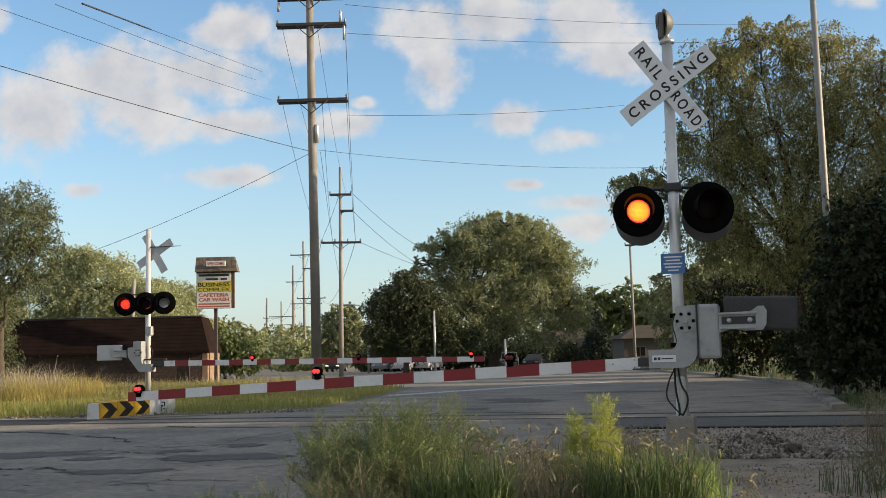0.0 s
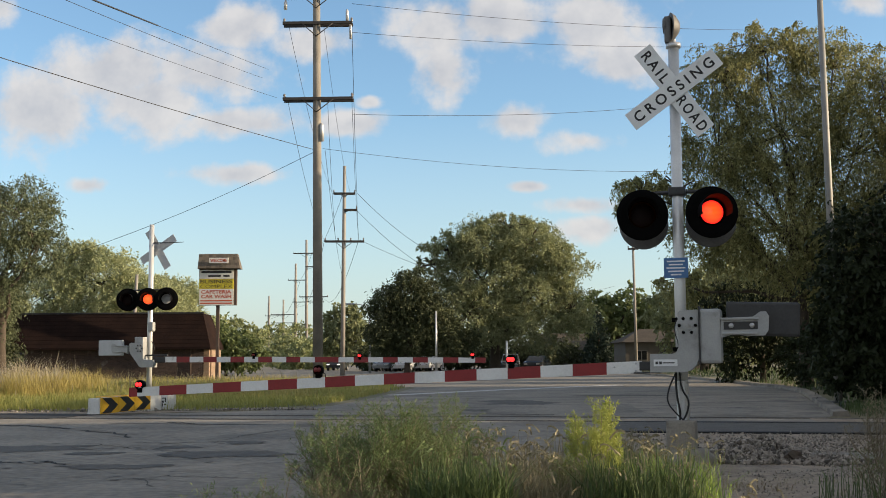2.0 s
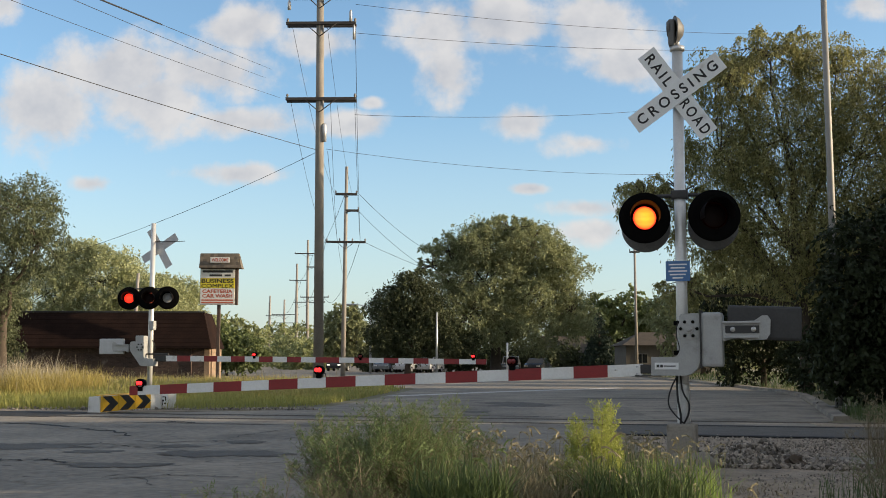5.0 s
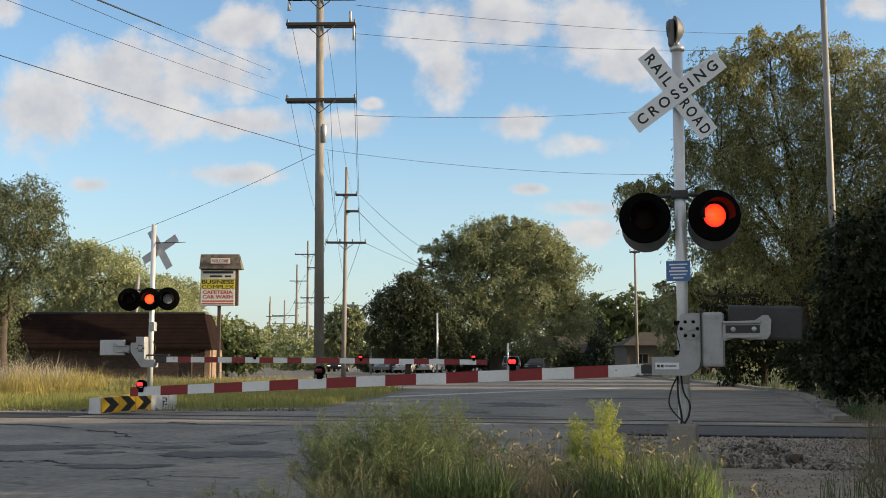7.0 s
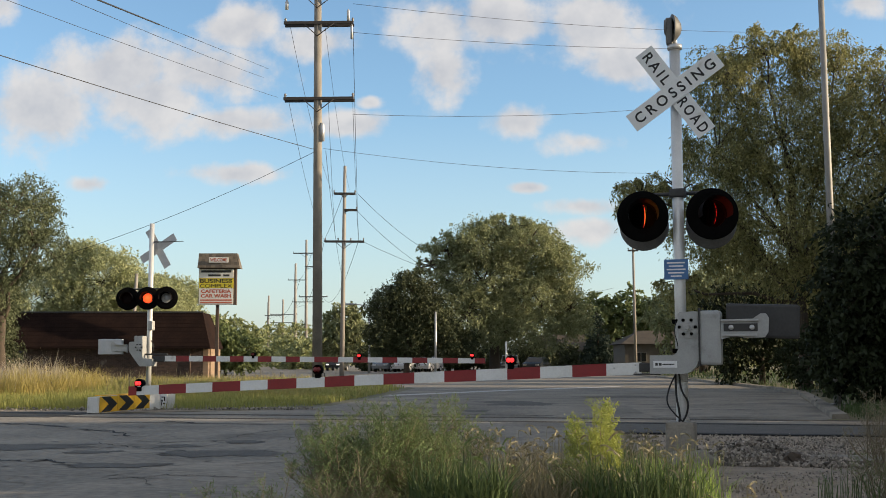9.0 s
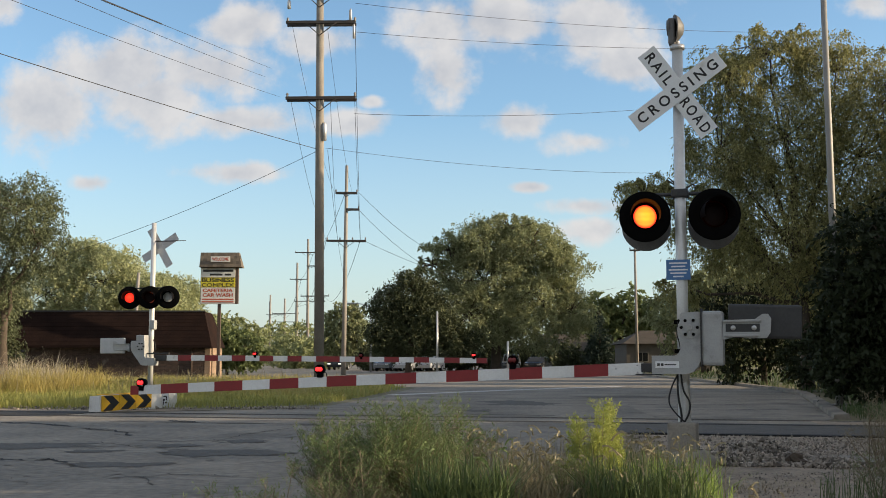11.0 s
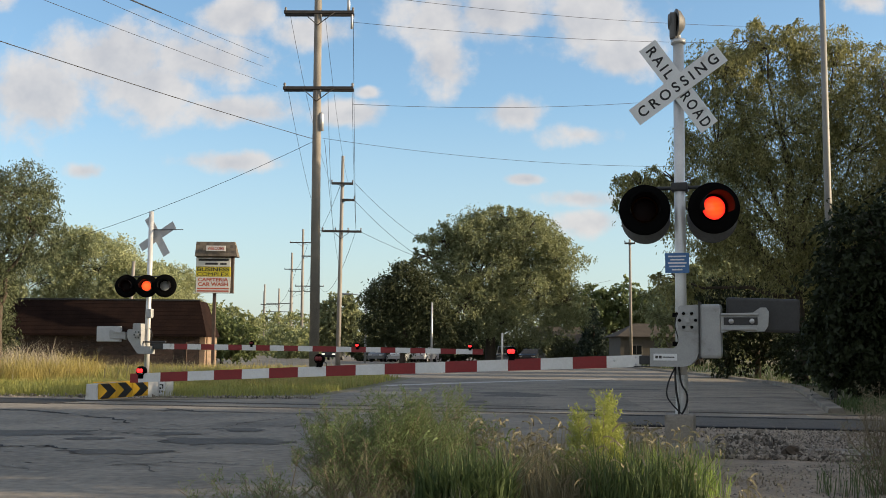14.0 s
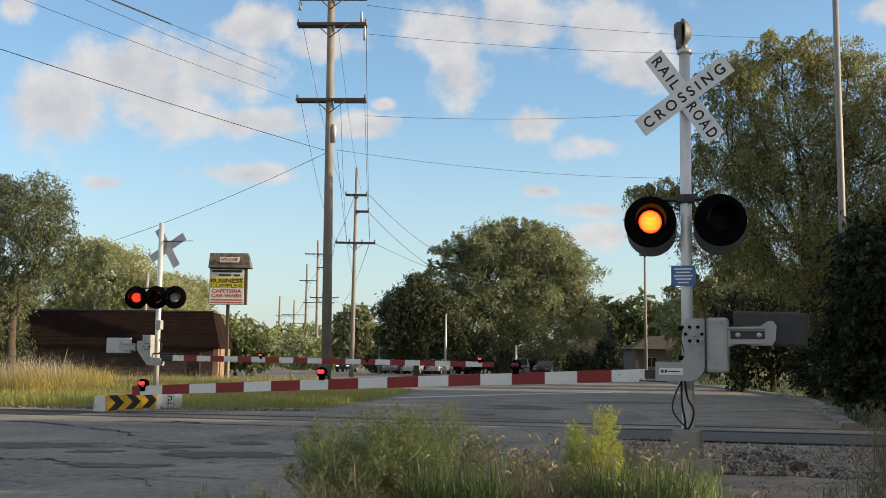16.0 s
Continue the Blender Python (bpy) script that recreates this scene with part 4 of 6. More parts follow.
utility_pole(-5.48, 50.0, 19.2, 0.235, 0.16, [(12.95, 1.58, 0.06, 3), (16.45, 1.58, 0.06, 3), (17.75, 1.55, 0.06, 2)], M["pole_wood"],
             "tall weathered wooden utility pole with three crossarms", -0.45, [(11.0, 0.22, 0.75, 0.10), (16.5, 1.4, 0.5, 0.07), (15.7, 1.55, 0.6, 0.06), (17.1, -1.4, 0.35, 0.08)])
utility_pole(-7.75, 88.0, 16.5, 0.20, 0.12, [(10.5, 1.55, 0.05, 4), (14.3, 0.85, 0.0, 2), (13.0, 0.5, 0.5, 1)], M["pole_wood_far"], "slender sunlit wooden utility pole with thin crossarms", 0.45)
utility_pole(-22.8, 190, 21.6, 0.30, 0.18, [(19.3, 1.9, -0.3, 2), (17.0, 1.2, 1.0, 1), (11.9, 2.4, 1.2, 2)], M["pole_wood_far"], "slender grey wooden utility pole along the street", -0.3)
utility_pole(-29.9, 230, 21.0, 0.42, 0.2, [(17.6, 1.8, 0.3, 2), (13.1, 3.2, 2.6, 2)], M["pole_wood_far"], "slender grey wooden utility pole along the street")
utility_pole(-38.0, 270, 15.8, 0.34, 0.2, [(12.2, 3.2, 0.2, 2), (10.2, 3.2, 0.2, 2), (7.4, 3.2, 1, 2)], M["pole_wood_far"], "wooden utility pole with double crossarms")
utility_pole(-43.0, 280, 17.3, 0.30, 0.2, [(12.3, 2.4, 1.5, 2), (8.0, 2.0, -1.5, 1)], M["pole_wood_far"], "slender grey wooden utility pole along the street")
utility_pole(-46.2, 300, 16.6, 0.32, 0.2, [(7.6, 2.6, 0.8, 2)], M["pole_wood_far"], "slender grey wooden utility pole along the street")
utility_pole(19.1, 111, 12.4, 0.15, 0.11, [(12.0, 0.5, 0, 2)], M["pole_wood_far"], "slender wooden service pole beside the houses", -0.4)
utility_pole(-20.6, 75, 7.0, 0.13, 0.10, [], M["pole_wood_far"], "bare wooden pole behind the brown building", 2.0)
utility_pole(-0.5, 98, 5.4, 0.11, 0.08, [], M["galvanised"], "thin pale metal post before the large tree")
utility_pole(5.45, 95, 2.75, 0.10, 0.08, [], M["galvanised"], "short pale post before the large tree")


def street_lamp():
    top = empty("street_lamp", pose(-6.9, 108, 0), "slim grey street lamp with a curved arm", "street lamp")
    part("pole", MB().tube([(0, 0, 0), (0, 0, 3.4), (0, 0, 6.0)], [0.12, 0.10, 0.08], 10), M["galvanised"], top)
    part("arm", MB().tube([(0, 0, 5.9), (-0.25, 0, 6.25), (-0.8, 0, 6.5), (-1.6, 0, 6.6)], [0.07, 0.06, 0.05, 0.045], 8), M["galvanised"], top)
    part("lantern", MB().box((-1.95, 0, 6.58), (0.8, 0.32, 0.16), bev=0.05), M["sign_back"], top)


street_lamp()


def light_pole():
    top = empty("light_pole", pose(10.5, 30.0, 0, 0, -0.4, 0), "tall slim grey metal light pole among the trees", "light pole")
    part("pole", MB().tube([(0, 0, 0), (0, 0, 6), (0, 0, 13.0)], [0.11, 0.095, 0.075], 14), M["pole_grey"], top)
    part("base_plate", MB().box((0, 0, 0.02), (0.4, 0.4, 0.05), bev=0.008), M["pole_grey"], top)
    part("luminaire", MB().tube([(0, 0, 13.0), (-0.6, 0, 13.2), (-1.4, 0, 13.3)], 0.04, 8).box((-1.7, 0, 13.28), (0.7, 0.3, 0.12), bev=0.04), M["pole_grey"], top)


light_pole()


def wire(a, b, sag, r, label="thin dark overhead wire between poles"):
    a, b = Vector(a), Vector(b)
    pts = []
    for k in range(19):
        f = k / 18
        p = a.lerp(b, f)
        p.z -= sag * 4 * f * (1 - f)
        pts.append(p)
    return tagged(part("overhead_wire", MB().tube(pts, r * 0.62, 5), M["wire"]), label, "wire", "overhead wires")


WIRES = (
    ((-5.75, 50, 10.67), (-12.4, 30, 9.61), 0.06, 0.022), ((-5.6, 50, 10.6), (-30, 62, 4.8), 0.9, 0.018),
    ((-7.4, 50, 13.05), (-9.65, 24, 9.12), 0.05, 0.011), ((-8.05, 50, 13.97), (-7.57, 22, 8.47), 0.05, 0.011), ((-7.8, 50, 14.36), (-6.39, 20, 7.81), 0.0, 0.011), ((-6.67, 26.0, 9.12), (-6.39, 20.0, 7.81), 0.0, 0.028),
    ((-4.0, 50, 17.4), (18.5, 62, 19.6), 0.3, 0.016), ((-4.0, 50, 16.06), (18.5, 62, 18.7), 0.3, 0.016), ((-4.0, 50, 12.27), (18.5, 62, 16.0), 0.5, 0.016), ((-5.3, 50, 10.7), (18.5, 62, 11.8), 0.6, 0.014),
    ((-4.0, 50, 16.3), (-6.5, 88, 10.6), 1.0, 0.02), ((-4.0, 50, 12.9), (-6.5, 88, 10.6), 0.8, 0.016), ((-5.1, 50, 12.9), (-8.3, 88, 10.6), 0.8, 0.016), ((-6.9, 50, 12.9), (-9.2, 88, 10.6), 0.8, 0.016),
    ((-6.9, 50, 16.5), (-8.6, 88, 14.4), 0.8, 0.016), ((-5.3, 50, 16.5), (-7.2, 88, 14.4), 0.8, 0.014), ((-5.2, 50, 10.6), (-7.7, 88, 7.5), 0.8, 0.016),
    ((-9.2, 88, 10.6), (-23.6, 190, 11.9), 2.5, 0.03), ((-6.5, 88, 10.6), (-20.0, 190, 11.9), 2.5, 0.03), ((-7.7, 88, 14.4), (-23, 190, 19.3), 2.0, 0.03),
    ((-6.6, 88, 14.3), (6, 150, 14.5), 2.2, 0.03), ((-6.6, 88, 12.9), (6, 150, 12.0), 2.2, 0.03), ((-6.4, 88, 10.6), (20, 130, 9.5), 2.2, 0.025),
    ((-22.0, 190, 19.3), (-29.9, 230, 17.6), 1.5, 0.04), ((-20.0, 190, 11.9), (-26, 230, 13.1), 1.5, 0.04), ((-29, 230, 17.6), (-38, 270, 12.2), 1.5, 0.05),
)
for w in WIRES:
    wire(*w)


# ---- trees ----
def leaf_cloud(rng, C, R, per, leaf, droop, slim=0.45):
    """Leaf quads strung along drooping twigs that leave the clump centres C; R: how far they reach."""
    n = len(C) * per
    tw = max(3, per // 9)
    d = rng.normal(0, 1, (len(C), tw, 3))
    d /= np.linalg.norm(d, axis=2)[:, :, None]
    ci = np.repeat(np.arange(len(C)), per)
    ti = rng.integers(0, tw, n)
    f = rng.random(n)[:, None] ** 0.7
    r = R[ci][:, None]
    dirs = d[ci, ti] * rng.uniform(0.8, 1.2, (n, 1))
    p = C[ci] + dirs * f * r * 1.15 + rng.normal(0, 0.085, (n, 3)) * r
    p[:, 2] -= (f * f * r)[:, 0] * droop * 1.3
    a = dirs * 0.9 + rng.normal(0, 0.75, (n, 3))
    a[:, 2] -= droop * (0.4 + 1.6 * f[:, 0])
    a /= np.linalg.norm(a, axis=1)[:, None]
    b = np.cross(a, rng.normal(0, 1, (n, 3)))
    b /= np.linalg.norm(b, axis=1)[:, None] + 1e-9
    s = leaf * rng.uniform(0.55, 1.3, n)[:, None]
    return np.stack([p - a * s, p - b * s * slim, p + a * s, p + b * s * slim], 1)


def tree(x, y, h, lobes, clumps, per, leaf, leafmat_name, label, trunk_r=0.35, trunk_h=0.3, droop=0.3, seed=1, name="tree", clump_r=0.16, shell=0.55, slim=0.45):
    """lobes: (dx, dy, z, rx, ry, rz) masses of the crown; limbs run from the trunk into them."""
    rng = np.random.default_rng(seed)
    rnd = random.Random(seed)
    top = empty(name, pose(x, y, 0), label, "tree" if name == "tree" else name)
    vol = np.array([l[3] * l[4] * l[5] for l in lobes]) ** 0.75
    C, R = [], []
    wood = MB()
    th = h * trunk_h
    if trunk_r:
        wood.tube([(0, 0, -0.2), (0.05 * trunk_r, 0, th * 0.15), (rnd.uniform(-.3, .3) * trunk_r, 0, th * 0.6), (0, 0, th)], [trunk_r * 1.35, trunk_r, trunk_r * 0.85, trunk_r * 0.7], 10)
    for l, v in zip(lobes, vol):
        k = max(4, int(clumps * v / vol.sum()))
        d = rng.normal(0, 1, (k, 3))
        d /= np.linalg.norm(d, axis=1)[:, None]
        rad = shell + (1 - shell) * rng.random(k) ** 0.6
        wob = 1 + 0.16 * np.sin(d[:, 0] * 5 + seed) * np.cos(d[:, 2] * 6 + seed * 2)
        c = np.array(l[:3]) + d * np.array(l[3:]) * (rad * wob)[:, None]
        c[:, 2] = np.maximum(c[:, 2], 0.25)
        C.append(c)
        R.append(np.full(k, min(l[3:]) * clump_r) * rng.uniform(0.6, 1.5, k))
        if trunk_r:
            run = [(0, 0, th * 0.9)]
            for q in range(1, 6):
                g = q / 6
                run.append((l[0] * g ** 1.25 + rnd.uniform(-.3, .3), l[1] * g, th * 0.9 + (l[2] - th * 0.9) * g ** 0.8 + rnd.uniform(-.25, .25)))
            wood.tube(run + [l[:3]], [trunk_r * w for w in (0.5, 0.42, 0.36, 0.3, 0.24, 0.19, 0.12)], 6)
            for q in c[rng.integers(0, k, min(16, k))]:
                m2 = Vector(l[:3]).lerp(Vector(q), 0.5) + Vector((rnd.uniform(-.3, .3), rnd.uniform(-.3, .3), rnd.uniform(0, .5)))
                wood.tube([l[:3], m2, q], [trunk_r * 0.18, trunk_r * 0.10, trunk_r * 0.04], 4, cap=False)
    if trunk_r:
        part("trunk", wood, M["bark"], top)
    P = leaf_cloud(rng, np.concatenate(C), np.concatenate(R), per, leaf, droop, slim)
    part("crown", quads("crown", P, M[leafmat_name]), None, top)
    return top


# the broad tree beyond the crossing; its shaded left lobe is a separate tree in darker leaves
tree(5.0, 107, 15, [(-0.6, 0, 12.0, 4.2, 4, 2.6), (3.6, 0, 12.2, 3.7, 4, 2.3), (1.4, 0, 13.7, 3.0, 3, 1.4), (-4.4, 0, 11.6, 2.9, 3, 1.5), (6.4, 0, 10.0, 2.6, 3, 2.3), (-1.0, 0, 8.6, 5.0, 4, 2.6), (3.8, 0, 7.4, 4.2, 4, 2.6),
                    (7.2, 0, 5.8, 2.2, 3, 2.2), (-2.5, -1, 5.4, 5.4, 4, 2.8), (2.5, -1, 4.2, 4.4, 4, 1.9), (-6.0, 0, 10.2, 1.7, 2, 0.9)],
     1150, 150, 0.125, "leaf_olive", "broad spreading tree with sunlit olive crown and dark underside", 0.55, 0.22, 0.3, 5, clump_r=0.33, shell=0.5, slim=0.4)
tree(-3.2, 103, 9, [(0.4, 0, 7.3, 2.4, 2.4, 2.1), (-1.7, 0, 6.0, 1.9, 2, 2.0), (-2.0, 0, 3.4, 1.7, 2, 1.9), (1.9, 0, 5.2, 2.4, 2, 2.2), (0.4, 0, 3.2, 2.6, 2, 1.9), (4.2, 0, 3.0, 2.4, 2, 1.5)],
     900, 72, 0.12, "leaf_shade", "shaded left lobe of the broad tree, built as a darker tree", 0.28, 0.2, 0.3, 6, clump_r=0.36, shell=0.35)
# willow-like trees on the far side of the road corner
tree(14.8, 46, 15, [(-3.0, 0, 12.7, 1.5, 2, 1.7), (-1.1, 0, 14.0, 2.0, 2, 1.1), (1.6, 0, 13.2, 2.0, 2, 1.5), (-3.3, 0, 9.7, 1.7, 2, 1.9), (-0.6, 0, 10.4, 2.6, 2.4, 2.2), (2.4, 0, 9.6, 2.6, 2.4, 2.6),
                    (-6.5, -0.5, 7.9, 1.35, 1.3, 1.05), (-5.0, -0.4, 8.1, 1.0, 1.2, 0.7), (-3.6, 0, 6.6, 1.9, 1.8, 1.5), (-0.8, 0, 6.4, 2.8, 2.4, 2.2), (2.2, 0, 5.4, 2.8, 2.4, 2.2), (-4.9, 0, 4.2, 1.1, 1.2, 0.8)],
     1000, 190, 0.072, "leaf_willow", "tall drooping willow-like tree with yellow-green sunlit leaves", 0.26, 0.24, 0.9, 11, clump_r=0.37, shell=0.5, slim=0.34)
tree(21.5, 44, 14, [(-1.5, 0, 11.6, 2.6, 3, 2.4), (-3.7, 0, 11.6, 1.6, 2, 1.8), (1.6, 0, 10.4, 3.2, 3, 3.0), (-2.6, 0, 7.6, 3.0, 3, 2.6), (2.5, 0, 6.8, 3.2, 3, 3), (0, 0, 4.4, 3.4, 3, 2.4)],
     520, 170, 0.082, "leaf_willow", "tall leafy tree with hanging sunlit branches", 0.4, 0.3, 0.8, 13, clump_r=0.36, slim=0.32)
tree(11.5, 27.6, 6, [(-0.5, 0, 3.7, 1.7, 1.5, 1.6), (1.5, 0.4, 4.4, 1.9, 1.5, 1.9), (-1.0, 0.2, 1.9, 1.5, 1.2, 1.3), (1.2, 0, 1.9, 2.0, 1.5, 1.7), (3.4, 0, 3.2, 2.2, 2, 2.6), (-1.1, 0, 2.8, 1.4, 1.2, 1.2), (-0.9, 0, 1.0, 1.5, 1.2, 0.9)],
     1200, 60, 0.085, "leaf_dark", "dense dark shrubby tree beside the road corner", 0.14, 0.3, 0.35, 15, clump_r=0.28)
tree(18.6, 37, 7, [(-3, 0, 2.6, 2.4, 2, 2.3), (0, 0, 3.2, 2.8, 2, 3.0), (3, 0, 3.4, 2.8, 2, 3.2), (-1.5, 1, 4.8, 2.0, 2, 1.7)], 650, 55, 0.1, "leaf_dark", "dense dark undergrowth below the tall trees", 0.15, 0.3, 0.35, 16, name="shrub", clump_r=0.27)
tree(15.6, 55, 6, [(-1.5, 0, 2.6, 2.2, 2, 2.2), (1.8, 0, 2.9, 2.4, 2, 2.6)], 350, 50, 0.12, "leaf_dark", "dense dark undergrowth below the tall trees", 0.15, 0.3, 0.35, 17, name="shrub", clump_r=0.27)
# low bushes added over the bank so that it reads as dark shade
tree(15.2, 31.5, 4, [(-1.6, 0, 1.2, 1.6, 1.2, 1.1), (1.2, 0, 1.9, 2.0, 1.4, 1.7), (4.0, 0, 2.2, 2.4, 1.6, 2.0)], 420, 50, 0.085, "leaf_dark", "low bushes added behind the kerb, dark for the shade there", 0.08, 0.3, 0.3, 18, name="shrub", clump_r=0.3)
tree(15.4, 42, 4, [(-1.2, 0, 1.3, 1.6, 1.2, 1.2), (1.4, 0, 1.8, 2.0, 1.4, 1.7), (4.4, 0, 2.2, 2.6, 1.6, 2.0)], 380, 48, 0.10, "leaf_dark", "low bushes added behind the kerb, dark for the shade there", 0.08, 0.3, 0.3, 19, name="shrub", clump_r=0.3)
# left side
tree(-23.4, 60, 12, [(-3.0, 0, 9.5, 3.3, 3, 1.9), (0.4, 0, 9.1, 2.4, 3, 1.9), (1.7, 0, 7.4, 1.7, 2, 1.5), (-3.4, 0, 6.2, 3.0, 3, 2.3), (-0.8, 0, 5.2, 2.0, 2, 1.7), (-2.4, 0, 3.2, 2.6, 2, 1.9)],
     1100, 80, 0.085, "leaf_grey", "rounded leafy tree beside the brown building", 0.3, 0.3, 0.6, 21, clump_r=0.34, slim=0.35)
tree(-29.6, 92, 11, [(-3, 0, 6.5, 3.6, 3, 2.6), (1.8, 0, 7.6, 3.8, 3, 3.2), (5, 0, 5.8, 3.2, 3, 2.8), (-0.5, 0, 9.6, 2.0, 2, 1.6)], 1200, 84, 0.10, "leaf_light", "pale silvery green tree behind the brown building", 0.3, 0.3, 0.35, 22, clump_r=0.25)
tree(-24.6, 98, 9, [(-2.6, 0, 5.6, 2.8, 3, 2.5), (1.0, 0, 6.2, 2.8, 3, 2.4), (3.6, 0, 3.6, 2.0, 3, 1.9)], 900, 84, 0.10, "leaf_light", "pale green tree behind the brown building", 0.25, 0.3, 0.35, 23, clump_r=0.25)
tree(-17.2, 90, 5, [(-0.6, 0, 2.4, 1.8, 2, 2.0), (1.4, 0, 2.0, 1.5, 2, 1.6)], 280, 45, 0.15, "leaf_mid", "leafy green shrub behind the sign post", 0.12, 0.3, 0.35, 24, name="shrub", clump_r=0.28)
tree(-25.3, 63, 6, [(0, 0, 3.6, 1.5, 1.4, 2.0), (-1.6, 0, 4.2, 1.8, 1.4, 2.2), (0.5, 0, 1.9, 1.2, 1.2, 1.4)], 420, 60, 0.09, "leaf_shade", "dark shrubby growth against the end of the brick building", 0.1, 0.3, 0.5, 25, name="shrub", clump_r=0.34)
# dark shrubs behind the parked cars, added in place of the shade under the broad tree
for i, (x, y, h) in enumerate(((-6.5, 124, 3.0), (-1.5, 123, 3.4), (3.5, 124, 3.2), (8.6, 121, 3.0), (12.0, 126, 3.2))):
    tree(x, y, h, [(-1.4, 0, h * 0.45, 1.9, 1.4, h * 0.45), (1.5, 0, h * 0.5, 2.0, 1.4, h * 0.5)], 260, 40, 0.16, "leaf_shade", "dark shrub added behind the parked cars in place of shade", 0.08, 0.3, 0.3, 90 + i, name="shrub", clump_r=0.34)
# middle distance
tree(-11.6, 135, 9, [(0, 0, 5.8, 2.3, 2, 2.4), (-1, 0, 3.2, 2.2, 2, 2.2), (1.6, 0, 3.6, 2.0, 2, 2.6)], 380, 36, 0.24, "leaf_olive", "roundish tree down the street", 0.3, 0.3, 0.3, 31, clump_r=0.25)
tree(22.5, 150, 11, [(-2, 0, 7.4, 3.4, 3, 2.8), (2.4, 0, 7.8, 3.6, 3, 3.0), (6, 0, 6.2, 3.6, 3, 3.2), (-5, 0, 5.0, 3, 3, 3), (1, 0, 4, 5, 3, 3)], 700, 34, 0.28, "leaf_mid", "leafy tree behind the low houses", 0.35, 0.3, 0.3, 32, clump_r=0.25)
tree(30.5, 140, 12, [(-2, 0, 7.0, 3.6, 3, 3.2), (3, 0, 8.0, 4, 3, 4), (-1, 0, 3.6, 5, 3, 3)], 500, 34, 0.28, "leaf_olive", "leafy tree behind the low houses", 0.35, 0.3, 0.3, 33, clump_r=0.25)


def spruce():
    rng = np.random.default_rng(41)
    top = empty("spruce", pose(18.9, 136, 0), "dark conical spruce between the two houses", "tree")
    part("trunk", MB().tube([(0, 0, -0.1), (0, 0, 6.9)], [0.2, 0.03], 8), M["bark"], top)
    C = []
    for k in range(26):
        z = 0.5 + 6.2 * k / 26
        r = 2.5 * (1 - k / 27) ** 0.85
        for j in range(max(5, int(16 * r / 2.5))):
            a = rng.uniform(0, 6.283)
            for q in (0.45, 0.75, 1.0):
                C.append((r * q * math.cos(a), r * q * math.sin(a), z - 0.25 * q))
    P = leaf_cloud(rng, np.array(C), np.full(len(C), 0.35), 16, 0.16, 0.3)
    part("crown", quads("crown", P, M["needle"]), None, top)


spruce()


def far_woods():
    """The long belt of trees that closes the view down the street."""
    rng = np.random.default_rng(77)
    C, R = [], []
    for x in np.arange(-150, 150, 5.0):
        yy = 330 + 20 * math.sin(x * 0.07) if x < -6 else 210 + 12 * math.sin(x * 0.11)
        h = rng.uniform(8.0, 12.5) if x < -6 else rng.uniform(7, 10.5)
        for _ in range(60):
            d = rng.normal(0, 1, 3)
            d /= np.linalg.norm(d)
            C.append((x + d[0] * 4.6, yy + d[1] * 4, max(0.4, h * 0.52 + d[2] * h * 0.5)))
            R.append(1.3)
    for x0, y0, h in ((-24, 190, 7), (-31, 205, 8), (-21, 160, 4), (-17.5, 150, 3.6), (-36, 215, 8), (-26, 140, 6.5), (-31, 130, 6)):
        for _ in range(90):
            d = rng.normal(0, 1, 3)
            d /= np.linalg.norm(d)
            C.append((x0 + d[0] * 3.4, y0 + d[1] * 3, max(0.4, h * 0.5 + d[2] * h * 0.5)))
            R.append(0.9)
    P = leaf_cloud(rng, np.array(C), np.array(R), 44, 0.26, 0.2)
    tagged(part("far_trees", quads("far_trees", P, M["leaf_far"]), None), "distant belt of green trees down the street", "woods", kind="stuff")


far_woods()

# unseen trees, out of view and behind the willows, added to shade the road, bank, lawn and broad tree
for i, (x, y, h) in enumerate(((13.5, 1.5, 8), (16.0, 12.0, 8.5), (18.5, 16.1, 8.5), (21, -0.2, 9.5), (24, 13.3, 10), (28, 16.2, 10), (33, -3.3, 11), (31, 61.5, 12), (36, 74.1, 12), (27.5, 105.1, 12.5), (32, 113.6, 12.5), (24.5, 34.3, 10), (31, 33.5, 10), (38, 33.3, 10), (23.4, 101.5, 9.2), (24.5, 95.5, 9.5), (28, 74, 12), (28.5, 85, 12), (20, 28.5, 5.5), (20.2, 33, 5.5), (21, 38.5, 5.5), (22.5, 43, 6), (17, 23.5, 7), (22.5, 26, 9), (27, 30.5, 10), (14.5, 10.2, 8), (23.5, 38.4, 9))):
    tree(x, y, h, [(0, 0, h * 0.68, 3.0, 3.0, h * 0.32), (-1.4, 0.8, h * 0.42, 2.6, 2.8, h * 0.32), (1.6, -0.6, h * 0.4, 2.8, 2.6, h * 0.34)], 260, 34, 0.24, "leaf_olive", "unseen leafy tree added to cast shade", 0.25, 0.3, 0.4, 60 + i, clump_r=0.3)


